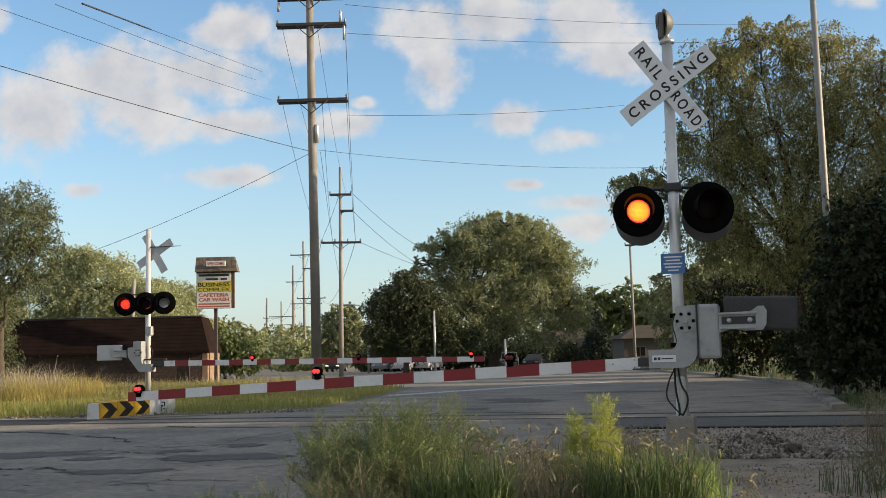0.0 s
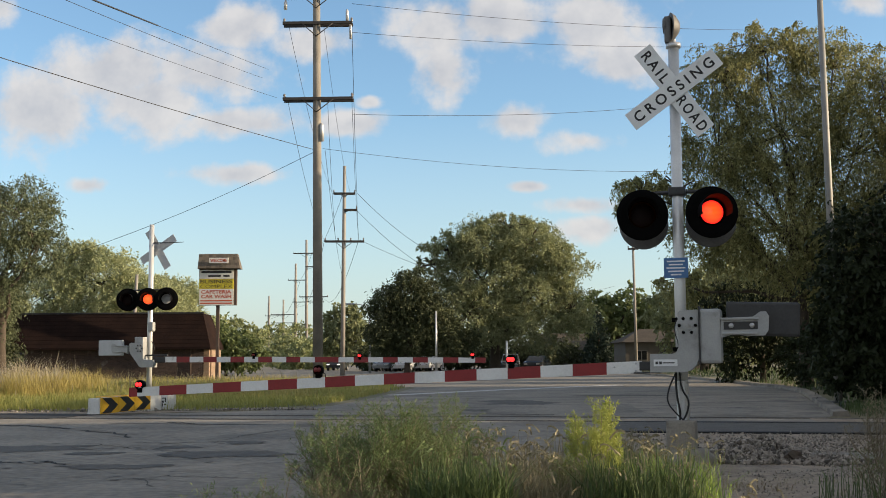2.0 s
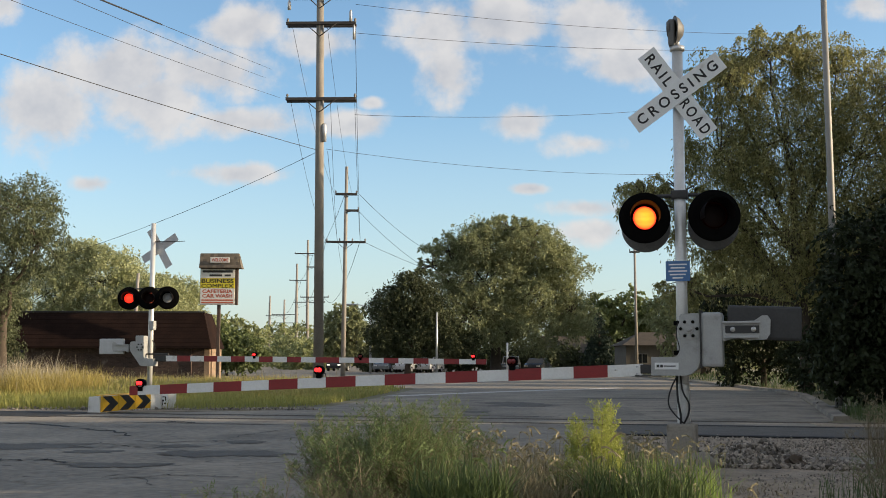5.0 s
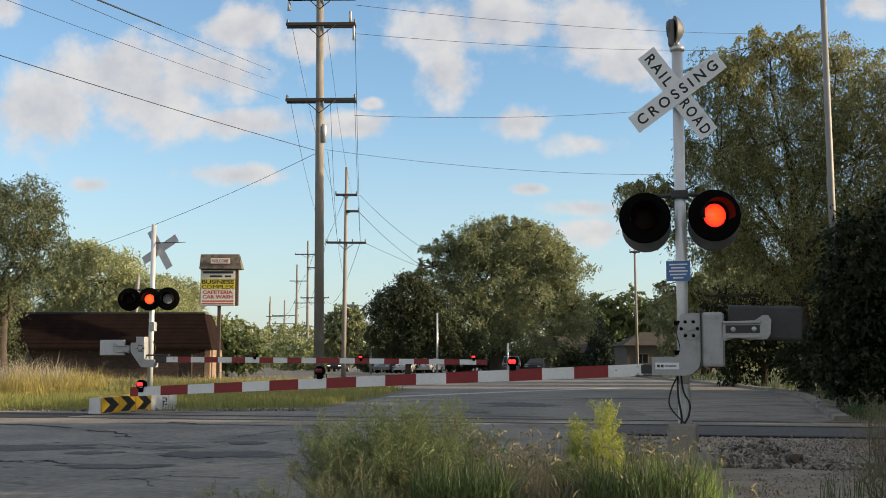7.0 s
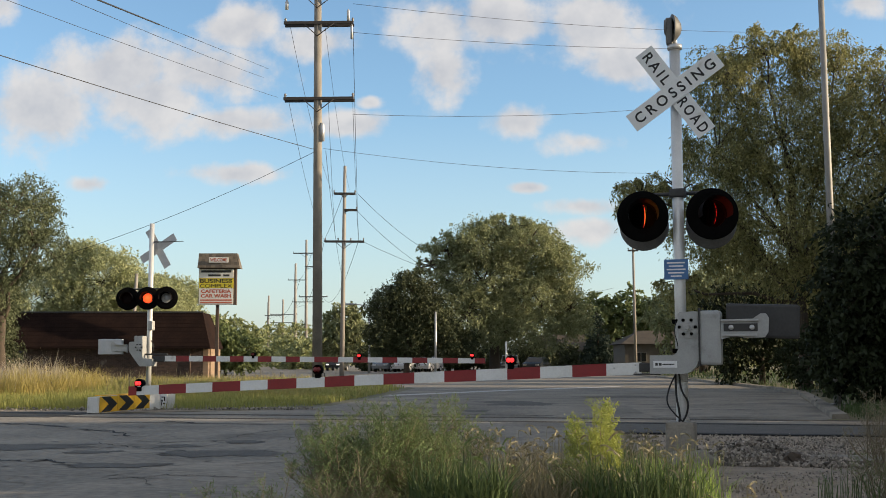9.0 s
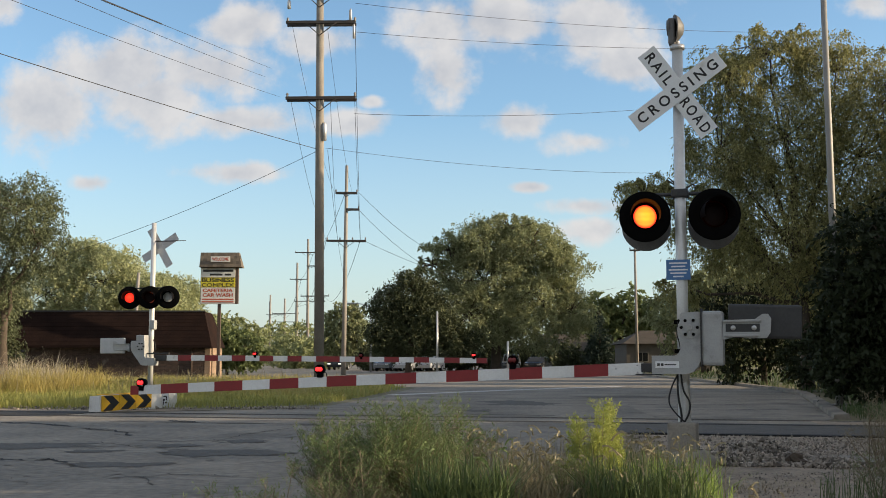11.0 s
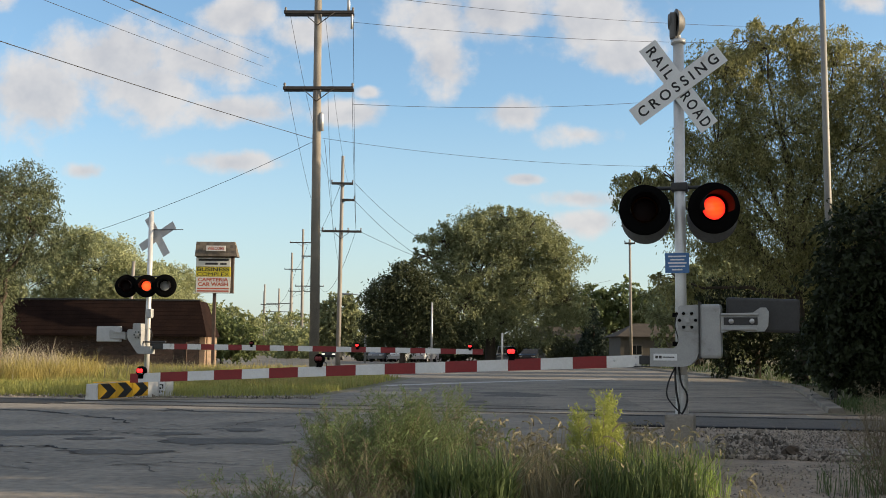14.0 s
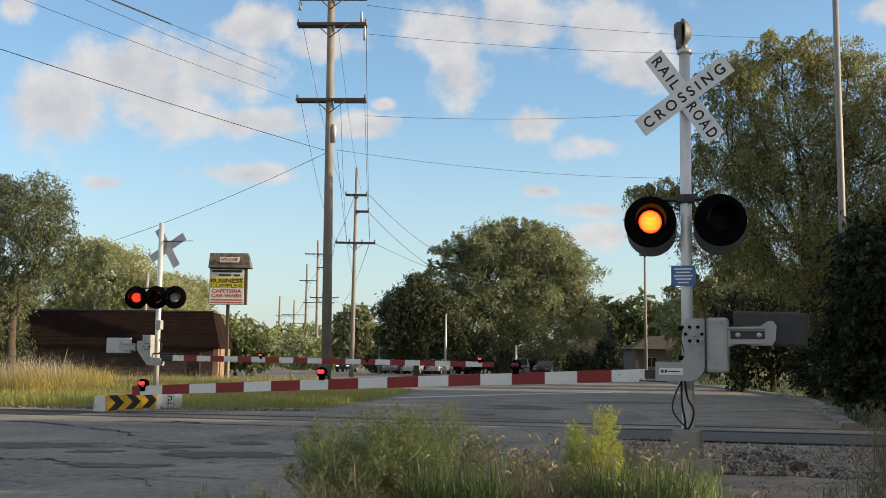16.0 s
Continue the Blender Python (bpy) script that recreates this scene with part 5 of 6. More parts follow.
# ---- buildings ----
def brown_building():
    top = empty("brown_building", pose(-14.75, 72, 0, 0, 0, 0.5), "low brick shop building with dark brown mansard roof", "building")
    L, D, e, h = 16.0, 3.8, 2.08, 4.27
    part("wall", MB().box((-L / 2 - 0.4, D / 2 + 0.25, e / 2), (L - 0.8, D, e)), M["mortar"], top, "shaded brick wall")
    mb = MB()
    ov, ins = 0.35, 0.62
    lo = [(-L - ov, -ov), (0.05, -ov), (0.05, D + ov), (-L - ov, D + ov)]
    hi = [(-L + ins, ins), (-ins - 0.02, ins), (-ins - 0.02, D - ins), (-L + ins, D - ins)]
    vs = [(x, y, e - 0.12) for x, y in lo] + [(x, y, e) for x, y in lo] + [(x, y, h) for x, y in hi]
    mb.add(vs, [(3, 2, 1, 0), (8, 9, 10, 11)] + [(i, (i + 1) % 4, 4 + (i + 1) % 4, 4 + i) for i in range(4)] + [(4 + i, 4 + (i + 1) % 4, 8 + (i + 1) % 4, 8 + i) for i in range(4)])
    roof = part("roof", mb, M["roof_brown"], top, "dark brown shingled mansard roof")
    part("ridge_trim", MB().box(((hi[0][0] + hi[1][0]) / 2, ins, h + 0.04), (hi[1][0] - hi[0][0] + 0.1, 0.12, 0.1), bev=0.01), M["dark_case"], roof)
    # shingle courses
    for k in range(9):
        f = (k + 0.5) / 9
        y = -ov + (ins + ov) * f - 0.006
        z = e + (h - e) * f
        x0, x1 = -L - ov + (ins + ov) * f, 0.05 - (ins + 0.07) * f
        part("shingle_course", MB().box(((x0 + x1) / 2, y, z), (x1 - x0, 0.012, 0.235), rot=Euler((radians(-24), 0, 0)).to_matrix()), M["roof_brown"], roof)
    # brickwork on the front as joined courses; paler brick paints the sunlight on the corner pier and end wall
    rnd = random.Random(8)
    bw = MB()
    for r in range(26):
        z = 0.04 + r * 0.078
        x = -L + (0.12 if r % 2 else 0)
        while x < -0.5:
            if not (-13.2 < x < -11.9 and 0.9 < z < 1.85):
                bw.box((x + 0.115, 0.235 + rnd.uniform(-.006, .006), z), (0.215, 0.05, 0.066))
            x += 0.235
    tagged(part("brickwork", bw, M["brick"], top), "weathered brick courses, darkened for the unlit front", kind="stuff")
    part("window", MB().box((-12.55, 0.26, 1.4), (1.25, 0.06, 0.85), bev=0.01), M["dark_glass"], top, "dark boarded window")
    pier = MB()
    for r in range(26):
        pier.box((-0.32 + (0.02 if r % 2 else 0), 0.5, 0.04 + r * 0.078), (0.34, 0.6, 0.068), bev=0.0)
        pier.box((-0.1, 2.15 + (0.06 if r % 2 else 0), 0.04 + r * 0.078), (0.1, 3.2, 0.068))
    tagged(part("brick_pier", pier, M["brick_lit"], top, "corner pier and end wall, sunlight put into paler tan brick"), kind="stuff")
    part("downpipe", MB().tube([(-1.3, 0.16, 0), (-1.3, 0.16, 2.0)], 0.05, 8), M["post_brown"], top)


brown_building()


def street_sign():
    top = empty("street_sign", pose(-14.13, 71, 0), "tall business sign with shingled cap on a brown post", "sign")
    part("post", MB().box((0, 0.05, 2.35), (0.20, 0.20, 4.75), bev=0.02), M["post_brown"], top)
    part("cabinet", MB().box((0, 0.05, 5.86), (2.38, 0.30, 2.32), bev=0.02), M["post_brown"], top)
    part("cap", MB().add([(-1.22, -0.45, 7.0), (1.45, -0.45, 7.0), (1.45, 0.55, 7.0), (-1.22, 0.55, 7.0), (-1.18, -0.15, 7.95), (1.22, -0.15, 7.95), (1.22, 0.25, 7.95), (-1.18, 0.25, 7.95)],
                         [(3, 2, 1, 0), (4, 5, 6, 7), (0, 1, 5, 4), (1, 2, 6, 5), (2, 3, 7, 6), (3, 0, 4, 7)]), M["shingle"], top, "weathered shingled cap")
    rows = MB()
    rnd = random.Random(2)
    for r in range(5):
        x = -1.2
        while x < 1.25:
            w = rnd.uniform(0.16, 0.26)
            rows.box((x + w / 2, -0.45 + 0.06 * r - 0.01, 7.1 + r * 0.18), (w - 0.02, 0.03, 0.19), rot=Euler((radians(-17), 0, 0)).to_matrix())
            x += w
    tagged(part("shingles", rows, M["shingle"], top), kind="stuff")
    wel = part("small_panel", MB().box((0.12, -0.50, 7.5), (1.22, 0.06, 0.34), bev=0.01), M["panel_white"], top, "pale welcome panel with red letters")
    lettering("letters", "WELCOME", 0.28, 1.05, pose(0.12, -0.535, 7.5, 90), M["letter_red"], wel, 0.006)
    p1 = part("panel", MB().box((-0.08, -0.12, 6.66), (2.16, 0.05, 0.56), bev=0.005), M["panel_white"], top)
    part("text_bar", MB().box((-0.08, -0.15, 6.80), (1.9, 0.01, 0.14)), M["dark_case"], p1)
    part("text_bar", MB().box((-0.2, -0.15, 6.55), (0.8, 0.01, 0.12)), M["dark_case"], p1)
    part("text_bar", MB().box((0.55, -0.15, 6.55), (0.4, 0.01, 0.12)), M["dark_case"], p1)
    p2 = part("panel", MB().box((-0.08, -0.12, 6.05), (2.16, 0.05, 0.62), bev=0.005), M["panel_yellow"], top, "yellow panel with black letters")
    lettering("letters", "BUSINESS", 0.34, 2.02, pose(-0.08, -0.15, 6.20, 90), M["letter_black"], p2, 0.006)
    lettering("letters", "COMPLEX", 0.34, 2.02, pose(-0.08, -0.15, 5.89, 90), M["letter_black"], p2, 0.0)
    p3 = part("panel", MB().box((-0.08, -0.12, 5.22), (2.16, 0.05, 1.02), bev=0.005), M["panel_white"], top, "pale panel with red letters")
    lettering("letters", "CAFETERIA", 0.30, 1.9, pose(-0.08, -0.15, 5.55, 90), M["letter_red"], p3, 0.010)
    lettering("letters", "CAR WASH", 0.30, 1.9, pose(-0.08, -0.15, 5.26, 90), M["letter_red"], p3, 0.010)
    for k in range(2):
        part("text_bar", MB().box((-0.08, -0.15, 4.99 - 0.16 * k), (2.0, 0.01, 0.08)), M["letter_red"], p3)


street_sign()


def house(x, y, w, d, e, ridge, wallmat, label, gable_left=True):
    top = empty("house", pose(x, y, 0), label, "house", "low houses beyond the street")
    part("wall", MB().box((0, d / 2, e / 2), (w, d, e)), M[wallmat], top)
    mb = MB()
    o = 0.5
    vs = [(-w / 2 - o, -o, e - 0.1), (w / 2 + o, -o, e - 0.1), (w / 2 + o, d + o, e - 0.1), (-w / 2 - o, d + o, e - 0.1), (-w / 2 + (0 if gable_left else 2.2), d / 2, ridge), (w / 2 - (0 if gable_left else 2.2), d / 2, ridge)]
    mb.add(vs, [(0, 1, 5, 4), (2, 3, 4, 5), (1, 2, 5), (3, 0, 4), (3, 2, 1, 0)])
    part("roof", mb, M["house_roof"], top, "brown shingle roof")
    for k in range(3):
        fx = -w / 2 + w * (k + 0.6) / 3.2
        if k == 1:
            dr = part("door", MB().box((fx, -0.03, 1.05), (0.95, 0.08, 2.1), bev=0.01), M["dark_case"], top)
            part("door_frame", MB().box((fx, -0.02, 2.16), (1.15, 0.1, 0.1)), M["siding"], dr)
        else:
            wn = part("window", MB().box((fx, -0.02, 1.5), (1.3, 0.08, 1.1), bev=0.01), M["siding"], top)
            part("pane", MB().box((fx - 0.3, -0.07, 1.5), (0.5, 0.03, 0.9)), M["dark_glass"], wn)
            part("pane", MB().box((fx + 0.3, -0.07, 1.5), (0.5, 0.03, 0.9)), M["dark_glass"], wn)
    return top


house(15.6, 143, 6.0, 8, 2.4, 4.5, "siding", "small pale house with a gabled brown roof")
part("gable_front", MB().add([(12.55, 142.4, 2.3), (14.6, 142.2, 2.3), (13.4, 142.3, 4.4)], [(0, 1, 2)]).box((13.5, 143.2, 1.2), (1.9, 1.6, 2.3)), M["siding"], bpy.data.objects["house"], "pale boarded gable end").matrix_parent_inverse = bpy.data.objects["house"].matrix_world.inverted()
house(24.0, 120, 9.0, 8, 3.0, 4.4, "siding_tan", "low tan house with hipped roof behind the pole", False)


# ---- vehicles ----
def car(x, y, rz, paint, label, tall=1.5, lights=False):
    top = empty("parked_car", pose(x, y, 0, 0, 0, rz), label, "car", "cars down the street")
    L, W = 4.4, 1.8
    prof = [(-2.2, 0.35), (-2.2, 0.78), (-2.0, 0.92), (-1.55, 0.98), (-1.05, tall - 0.05), (-0.4, tall), (0.6, tall - 0.03), (1.25, 1.0), (2.0, 0.88), (2.2, 0.65), (2.2, 0.35)]
    n = len(prof)
    mb = MB()
    vs = []
    for yy, k in ((-W / 2, 1), (W / 2, 1)):
        vs += [(px, yy * (0.82 if pz > 1.05 else 1), pz) for px, pz in prof]
    mb.add(vs, [tuple(range(n)), tuple(range(2 * n - 1, n - 1, -1))] + [(i, n + i, n + (i + 1) % n, (i + 1) % n) for i in range(n)])
    body = part("body", mb, M[paint], top)
    for s in (-1, 1):
        part("side_window", MB().add([(px, s * (W / 2 * q + 0.012), pz) for px, pz, q in ((-1.4, 1.02, 0.97), (1.1, 1.02, 0.97), (0.55, tall - 0.08, 0.84), (-1.0, tall - 0.1, 0.84))], [(0, 1, 2, 3)]), M["dark_glass"], body)
        for wx in (-1.35, 1.35):
            wh = part("wheel", MB().lathe((wx, s * 0.78, 0.33), (0, s, 0), [(0.2, 0.14), (0.31, 0.14), (0.33, 0.08), (0.33, -0.08), (0, -0.08)], 18), M["rubber"], top)
            part("rim", MB().lathe((wx, s * 0.78, 0.33), (0, s, 0), [(0, 0.12), (0.2, 0.142)], 14), M["galvanised"], wh)
        part("headlight", MB().box((2.17, s * 0.62, 0.72), (0.08, 0.34, 0.14), bev=0.02), M["headlight" if lights else "sign_back"], top)
    part("windscreen", MB().add([(1.22, -0.74, 1.03), (1.22, 0.74, 1.03), (0.66, 0.66, tall - 0.05), (0.66, -0.66, tall - 0.05)], [(0, 1, 2, 3)]), M["dark_glass"], body)
    part("rear_window", MB().add([(-1.50, 0.74, 1.0), (-1.50, -0.74, 1.0), (-1.09, -0.66, tall - 0.08), (-1.09, 0.66, tall - 0.08)], [(0, 1, 2, 3)]), M["dark_glass"], body)


car(-3.5, 116, 250, "car_white", "white car parked under the large tree")
car(-1.4, 117, 250, "car_white", "white car parked under the large tree", 1.55)
car(-5.6, 118, 250, "car_grey", "grey car parked under the large tree")
car(6.8, 112, 265, "car_grey", "grey car parked in the shade of the tree", 1.7)
car(9.6, 114, 250, "car_dark", "dark car parked in the shade of the tree")
car(-12.2, 132, 262, "car_dark", "dark car with lit headlights on the street", 1.6, True)
car(-44.5, 255, 272, "car_grey", "car far down the street", 1.6)

# round road sign seen far down the street
sg = empty("road_sign", pose(-30.5, 220, 0), "white round-topped road sign far down the street", "sign")
part("post", MB().tube([(0, 0, 0), (0, 0, 2.2)], 0.05, 8), M["galvanised"], sg)
part("plate", MB().lathe((0, -0.06, 2.4), (0, -1, 0), [(0.6, 0), (0.6, 0.02), (0, 0.021)], 16), M["sign_white"], sg)


# ---- grasses and weeds ----
def blades(rng, xy, h, w, lean, z0=0.0):
    """Grass blades as two bent quads each, from base points."""
    n = len(xy)
    a = rng.uniform(0, 2 * math.pi, n)
    d = np.stack([np.cos(a), np.sin(a), np.zeros(n)], 1)
    s = np.stack([-np.sin(a), np.cos(a), np.zeros(n)], 1) * (w * rng.uniform(0.5, 1.2, n))[:, None]
    hh = (h * rng.uniform(0.55, 1.15, n))[:, None]
    ln = (lean * rng.uniform(0.1, 1.3, n))[:, None] * hh
    b = np.concatenate([xy, np.full((n, 1), z0)], 1)
    up = np.array([0, 0, 1.0])
    m = b + d * ln * 0.3 + up * hh * 0.6
    t = b + d * ln + up * hh * (1 - 0.35 * np.minimum(ln / hh, 1))
    return np.concatenate([np.stack([b - s, b + s, m + s * 0.8, m - s * 0.8], 1), np.stack([m - s * 0.8, m + s * 0.8, t + s * 0.08, t - s * 0.08], 1)])


def area(rng, n, poly_x, poly_y):
    return np.stack([rng.uniform(*poly_x, n), rng.uniform(*poly_y, n)], 1)


def field(name, n, xr, yr, h, w, lean, material, label, seed, keep=None):
    rng = np.random.default_rng(seed)
    xy = area(rng, n, xr, yr)
    cl = np.array([0.65 * noise.noise((x * 0.45, y * 0.3, seed)) + 0.55 * noise.noise((x * 1.7, y * 1.2, seed + 5)) for x, y in xy])
    xy = xy[cl > -0.22]
    hv = h * (1 + 0.95 * cl[cl > -0.22])
    if keep:
        ok = np.array([keep(x, y) for x, y in xy])
        xy, hv = xy[ok], hv[ok]
    return tagged(part(name, quads(name, blades(rng, xy, hv, w, lean), M[material]), None), label, "grass", kind="stuff")


def left_of_road(x, y):
    return x < np.interp(y, [25, 27.4, 30, 36, 48.7, 64, 95], [-9.5, -4.6, -3.2, -2.5, -1.4, -6.3, -18]) - 0.1


field("golden_grass", 15000, (-23, -5.5), (38, 64), 0.45, 0.010, 0.9, "grass_gold", "tall dry golden grass lit by low sun", 101, left_of_road)
field("golden_grass", 15000, (-19, -12.6), (36.0, 43), 0.92, 0.006, 1.2, "grass_gold", "tall feathery golden grass beside the crossing", 111, left_of_road)
field("plume_grass", 2600, (-19, -13.0), (38, 43), 1.18, 0.009, 0.9, "plume", "pale seeding plumes above the golden grass", 112, left_of_road)
field("verge_grass", 14000, (-23, -5.5), (34, 60), 0.42, 0.010, 0.9, "grass_lime", "tall green and yellow verge grass", 107, left_of_road)
field("verge_grass", 900, (-23, -5.5), (36, 62), 0.75, 0.012, 0.7, "weed_dry", "pale seeding weeds among the grass", 108, left_of_road)
field("golden_grass", 6000, (-15, -2), (34, 44), 0.30, 0.010, 0.7, "grass_gold", "short dry golden grass", 102, left_of_road)
field("verge_grass", 26000, (-19, -2), (28.2, 40), 0.24, 0.009, 1.0, "grass_lime", "sunlit yellow-green verge grass beyond the track", 103, left_of_road)
field("verge_grass", 9000, (-19, -8.6), (27.8, 34), 0.34, 0.008, 1.0, "grass_lime", "yellow-green weeds at the edge of the ballast", 113, left_of_road)
field("verge_grass", 9000, (-14, -1), (40, 60), 0.25, 0.02, 0.6, "grass_lime", "sunlit yellow-green verge grass beyond the track", 104, left_of_road)
# bank and lawn take the darker grass so their colour carries tree shade
field("verge_grass", 9000, (8, 26), (25, 60), 0.26, 0.012, 0.7, "grass_blade", "green grass bank behind the kerb, shade put into its dark blades", 105, lambda x, y: x > np.interp(y, [23, 39.2, 54, 76], [8.7, 13.1, 14.8, 15.4]))
field("verge_grass", 5000, (14.5, 40), (60, 118), 0.3, 0.03, 0.7, "grass_blade", "green lawn before the low houses", 106, lambda x, y: x > 16.8 + (y - 76) * 0.05)
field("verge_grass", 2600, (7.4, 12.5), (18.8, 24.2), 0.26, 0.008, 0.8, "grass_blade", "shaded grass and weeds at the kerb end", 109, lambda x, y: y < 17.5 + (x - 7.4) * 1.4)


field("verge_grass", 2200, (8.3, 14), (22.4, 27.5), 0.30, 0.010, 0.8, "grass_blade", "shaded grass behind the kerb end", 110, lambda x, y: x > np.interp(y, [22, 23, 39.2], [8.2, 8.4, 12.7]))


def seed_heads(rng, tops, size):
    """Drooping bristly heads of foxtail grass: short fans of quads along an arc."""
    out = []
    for p in tops:
        a = rng.uniform(0, 6.283)
        d = np.array([math.cos(a), math.sin(a), 0])
        L = size * rng.uniform(0.7, 1.3)
        pts = [p + d * L * f + np.array([0, 0, 1]) * L * (0.45 * f - 0.9 * f * f) for f in np.linspace(0, 1, 6)]
        for q0, q1 in zip(pts, pts[1:]):
            for _ in range(2):
                s = np.cross(q1 - q0, rng.normal(0, 1, 3))
                s *= 0.0062 / (np.linalg.norm(s) + 1e-9)
                out.append([q0 - s, q0 + s, q1 + s, q1 - s])
    return np.array(out)


def feathery_bush(x, y, h, spread, n_stem, n_side, leafn, mats, label, seed, leaf=0.02, upright=0.5, slim=0.075, twig=0.22):
    """A weed of many thin stems with fine side twigs and thread-like leaves; brownish low down, green at the top."""
    rng = np.random.default_rng(seed)
    top = empty("weed_bush", pose(x, y, 0), label, "weed", "roadside weeds")
    stems = MB()
    L, sl = [], []
    for i in range(n_stem):
        a = rng.uniform(0, 6.283)
        out = spread * math.sqrt(rng.random())
        hh = h * rng.uniform(0.6, 1.0) * (1 - 0.35 * (out / spread) ** 2)
        base = np.array([rng.normal(0, spread * 0.18), rng.normal(0, spread * 0.18), 0])
        tip = base * 0.5 + np.array([math.cos(a) * out, math.sin(a) * out * 0.6, hh])
        mid = base * (1 - upright) + tip * upright
        mid[2] = hh * 0.55
        stems.tube([base, mid, tip], [0.006, 0.004, 0.0015], 4, cap=False)
        for j in range(n_side):
            f = 0.22 + 0.78 * (j + rng.random()) / n_side
            p = (mid + (tip - mid) * (f - 0.5) * 2) if f > 0.5 else (base + (mid - base) * f * 2)
            b = rng.uniform(0, 6.283)
            ln = h * twig * (1.15 - f) + 0.05
            q = p + np.array([math.cos(b) * ln, math.sin(b) * ln, ln * 0.7])
            L.append(np.array([p - [0.0012, 0, 0], p + [0.0012, 0, 0], q + [0.0008, 0, 0], q - [0.0008, 0, 0]]))
            sl.append(1)
            k = leafn
            g = rng.random(k)[:, None]
            c = p + (q - p) * g + rng.normal(0, 0.007, (k, 3))
            d = rng.normal(0, 1, (k, 3)) + np.array([0, 0, 0.7])
            d /= np.linalg.norm(d, axis=1)[:, None]
            s = np.cross(d, rng.normal(0, 1, (k, 3)))
            s /= np.linalg.norm(s, axis=1)[:, None]
            ll = leaf * rng.uniform(0.5, 1.4, k)[:, None]
            Q = np.stack([c, c + d * ll * 0.5 + s * ll * slim, c + d * ll, c + d * ll * 0.5 - s * ll * slim], 1)
            L.extend(Q)
            green = c[:, 2] > h * (0.26 + 0.34 * rng.random(k))
            sl.extend(np.where(green, 0, np.where(rng.random(k) < 0.5, 1, 0)))
    tagged(part("stem_tuft", stems, M["weed_stem"], top), kind="stuff")
    tagged(part("foliage", quads("foliage", np.array(L), [M[m] for m in mats], sl), None, top), kind="stuff")
    return top


feathery_bush(-0.40, 7.9, 1.00, 0.60, 70, 30, 26, ("weed_green", "weed_stem"), "feathery green weed bush with brownish lower stems", 201, 0.027)
feathery_bush(-0.02, 8.6, 1.00, 0.50, 48, 28, 24, ("weed_green", "weed_stem"), "feathery green weed bush with brownish lower stems", 202, 0.027)
feathery_bush(-0.72, 8.3, 0.90, 0.45, 30, 24, 20, ("weed_green", "weed_stem"), "feathery green weed bush at the road edge", 203, 0.027)
feathery_bush(-0.38, 8.0, 1.18, 0.12, 7, 26, 18, ("weed_green", "weed_green"), "tall feathery weed stalks above the bush", 204, 0.028, 0.8)
feathery_bush(1.04, 8.05, 0.97, 0.21, 22, 46, 34, ("weed_bright", "weed_bright"), "upright bright yellow-green bushy weed", 205, 0.021, 0.75, 0.10, 0.10)
feathery_bush(1.20, 8.3, 1.02, 0.06, 7, 44, 26, ("weed_bright", "weed_bright"), "slim bright green weed stalk", 206, 0.028, 0.92, 0.14, 0.07)
feathery_bush(0.98, 7.7, 0.62, 0.34, 26, 18, 18, ("weed_green", "weed_stem"), "low feathery green weed", 207, 0.03)
feathery_bush(-1.05, 6.5, 0.66, 0.5, 26, 16, 10, ("weed_green", "weed_stem"), "sparse low weed at the road edge", 208, 0.026)
feathery_bush(-0.60, 6.7, 0.70, 0.40, 26, 16, 10, ("weed_green", "weed_stem"), "sparse brownish low weed", 209, 0.024)
feathery_bush(4.52, 11.7, 1.02, 0.42, 30, 18, 12, ("weed_dry", "weed_stem"), "dry brownish weed with pale tips", 210, 0.022, 0.7)
feathery_bush(3.72, 9.6, 0.50, 0.34, 18, 14, 10, ("weed_green", "weed_stem"), "sparse dark weed on the verge", 211, 0.022)


def grass_clump(n, x, y, rx, ry, h, w, lean, material, label, seed, heads=0, head_mat="weed_dry"):
    rng = np.random.default_rng(seed)
    a, r = rng.uniform(0, 6.283, n), np.sqrt(rng.random(n))
    xy = np.stack([rx * r * np.cos(a), ry * r * np.sin(a)], 1)
    top = empty("grass_clump", pose(x, y, 0), label, "grass", "roadside weeds")
    B = blades(rng, xy, np.full(n, h), w, lean)
    tagged(part("blade_tuft", quads("blade_tuft", B, M[material]), None, top), kind="stuff")
    if heads:
        idx = rng.integers(0, n, heads)
        base = np.concatenate([xy[idx], np.zeros((heads, 1))], 1)
        tips = base + rng.normal(0, 0.06, (heads, 3)) * [1, 1, 0] + np.array([0, 0, 1]) * (h * rng.uniform(0.75, 1.2, heads))[:, None]
        st = MB()
        for b, t in zip(base, tips):
            st.tube([b, (b + t) / 2 + [0.01, 0, 0], t], [0.0025, 0.002, 0.0015], 3, cap=False)
        tagged(part("stalk_tuft", st, M[head_mat], top), kind="stuff")
        tagged(part("seed_head_tuft", quads("seed_head_tuft", seed_heads(rng, tips, 0.095), M[head_mat]), None, top), kind="stuff")
    return top


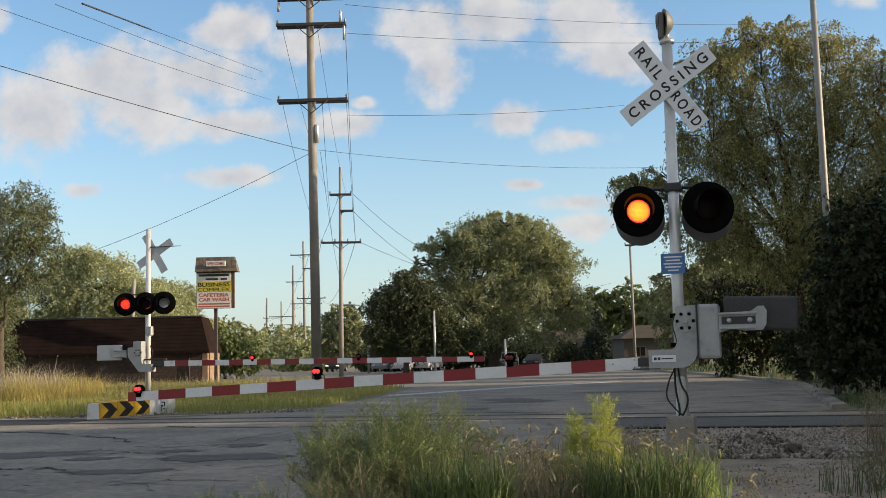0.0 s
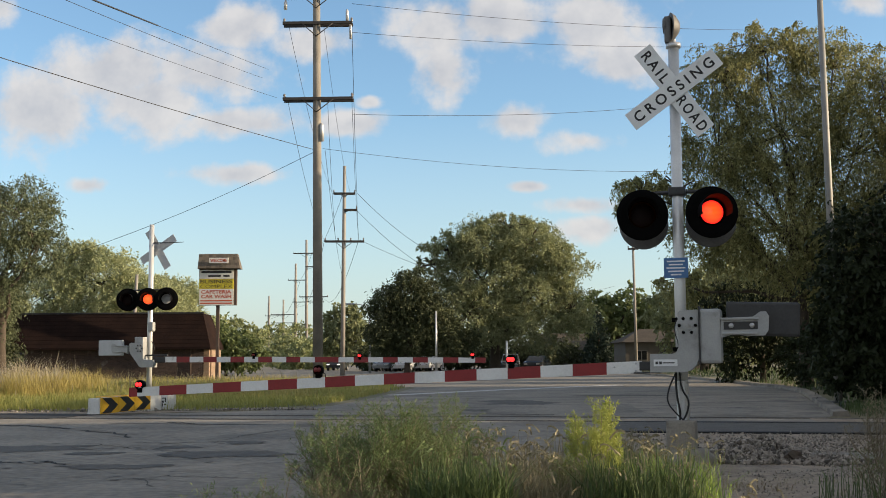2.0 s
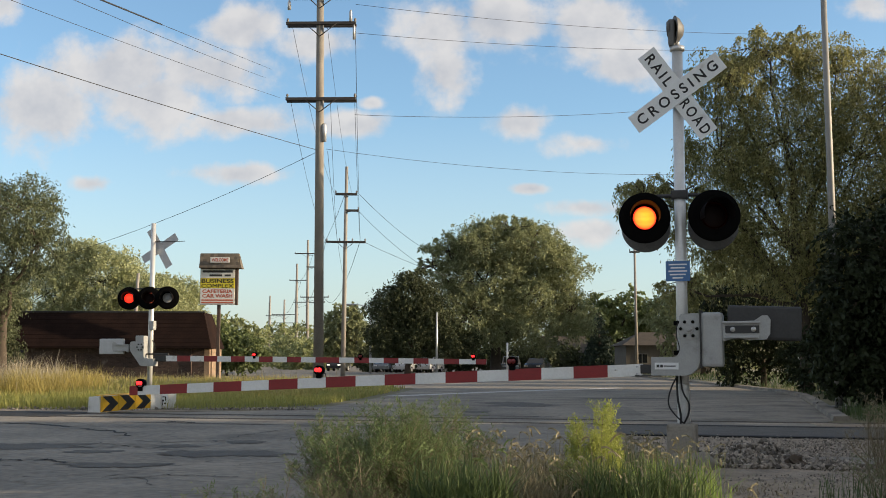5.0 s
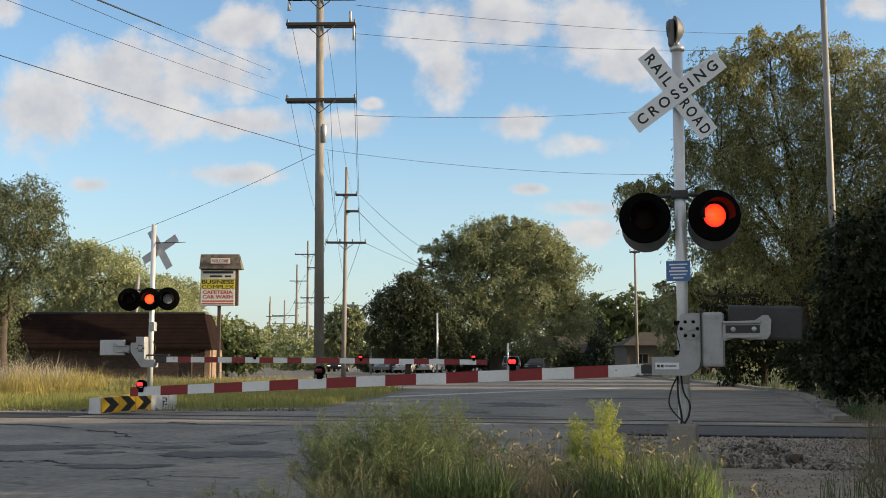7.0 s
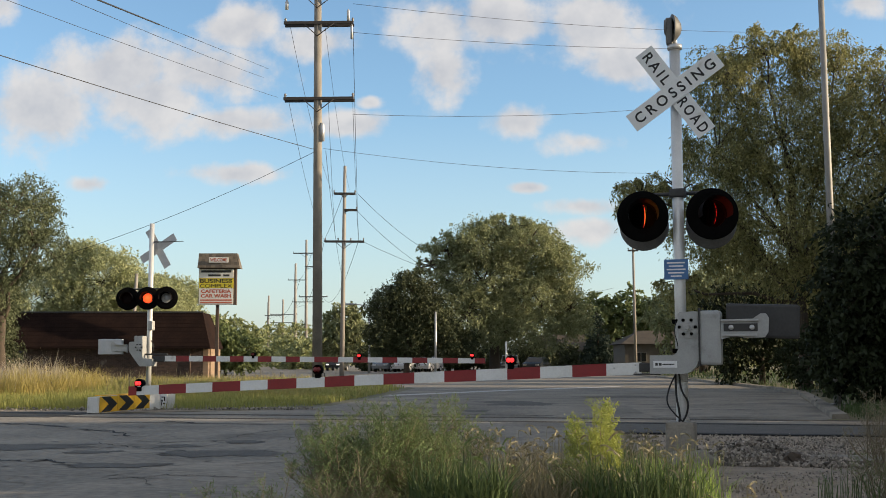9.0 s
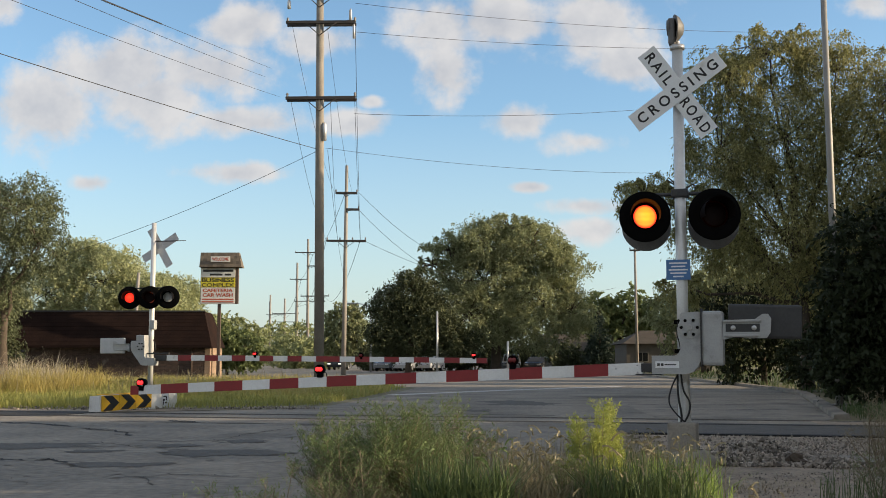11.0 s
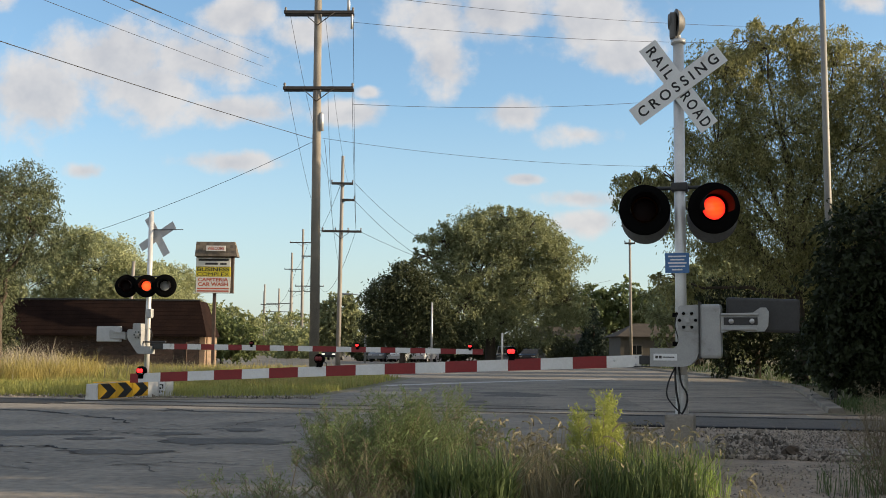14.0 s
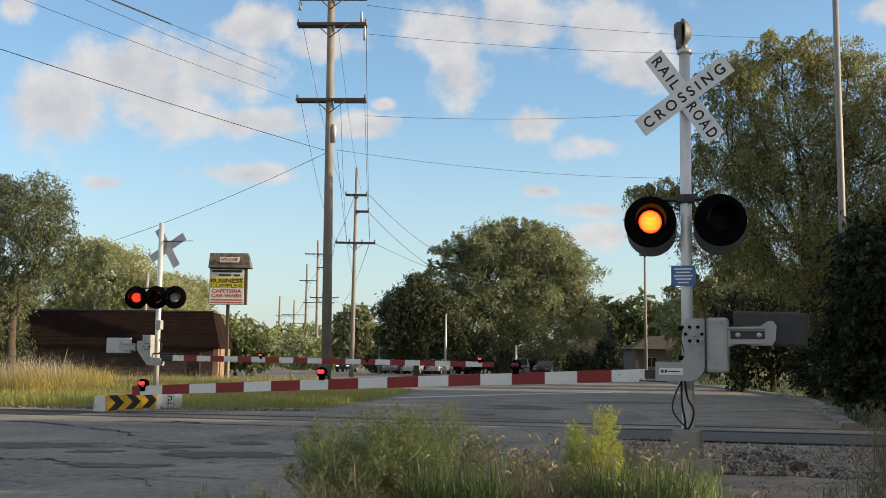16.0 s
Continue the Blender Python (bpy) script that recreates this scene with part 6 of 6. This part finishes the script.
grass_clump(900, 0.12, 7.2, 0.32, 0.25, 0.60, 0.008, 0.5, "grass_blade", "tuft of broad dark green grass blades", 301, 16, "weed_green")
grass_clump(1300, 0.55, 8.2, 0.45, 0.40, 0.60, 0.004, 0.5, "weed_dry", "dry tan grass with nodding seed heads", 302, 80)
grass_clump(1000, 0.75, 7.6, 0.35, 0.3, 0.5, 0.004, 0.5, "weed_dry", "dry tan grass with nodding seed heads", 303, 36)
grass_clump(900, 1.30, 7.4, 0.40, 0.3, 0.62, 0.006, 0.45, "grass_blade", "green grass tuft with nodding foxtail heads", 304, 30, "weed_dry")
grass_clump(420, 1.75, 8.6, 0.40, 0.5, 0.52, 0.005, 0.5, "grass_green", "green grass tuft with nodding foxtail heads", 305, 32)
grass_clump(300, 1.95, 11.9, 0.40, 0.5, 0.40, 0.006, 0.5, "weed_dry", "dry grass round the signal's foundation", 306, 60)
grass_clump(380, -0.2, 6.3, 0.7, 0.3, 0.42, 0.004, 0.6, "weed_dry", "dry thin grass at the road edge", 307)
grass_clump(260, -1.05, 6.9, 0.45, 0.4, 0.30, 0.004, 0.6, "grass_green", "thin grass at the road edge", 308)
grass_clump(260, 2.0, 7.6, 0.35, 0.3, 0.30, 0.004, 0.6, "weed_dry", "short dry grass on the verge", 309, 15)
grass_clump(150, 2.7, 10.4, 0.5, 0.35, 0.10, 0.004, 2.6, "weed_stem", "dry brown stalks lying on the bare earth", 311)
grass_clump(120, 3.2, 10.9, 0.6, 0.3, 0.08, 0.003, 2.6, "weed_dry", "dry brown stalks lying on the bare earth", 312)
grass_clump(140, 3.6, 9.5, 0.45, 0.4, 0.34, 0.004, 0.7, "grass_blade", "thin dark grass at the edge of the bare earth", 313)
grass_clump(200, 0.8, 9.6, 0.9, 0.5, 0.42, 0.005, 0.5, "grass_green", "thin grass behind the weeds", 310, 30)


# ---- what moves: the flashing lenses turn their lit face forward and back ----
def flash_rows(at, lit_first, odd_lag=-0.01, first=FLIP_FIRST, step=FLIP_STEP):
    """Rows that turn a lens, lit face or dark face forward, at each change of the flasher; even changes put the first lamp out."""
    x, y, z = at
    lit = lit_first
    rows = [(0.0, pose(x, y, z, 0, 0, 8 if lit else 186))]
    n = 0
    while first + n * step < 15.85:
        start = round((first + n * step + (odd_lag if n % 2 else 0.0)) * FPS) / FPS
        for k in range(3):
            rows.append((start + k / FPS, pose(x, y, z, 0, 0, 8 + 89 * k if lit else 186 - 89 * k)))
        lit, n = not lit, n + 1
    rows.append((16.0, pose(x, y, z, 0, 0, 8 if lit else 186)))
    return rows


def motions():
    left, right, lights = NEAR
    l1, l2, dead, flights = FAR
    walk(left, flash_rows((0, 0, 0), True))
    walk(right, flash_rows((0, 0, 0), False, 0.0))
    for lens, at, lit in ((lights[1], (0, -0.045, 0), True), (lights[0], (0, -0.045, 0), False), (l1, (0, 0, 0), True), (l2, (0, 0, 0), False),
                            (flights[0], (0, -0.045, 0), True), (flights[1], (0, -0.045, 0), False)):
        walk(lens, flash_rows(at, lit, 0.023, 0.2855, 0.6164))


motions()
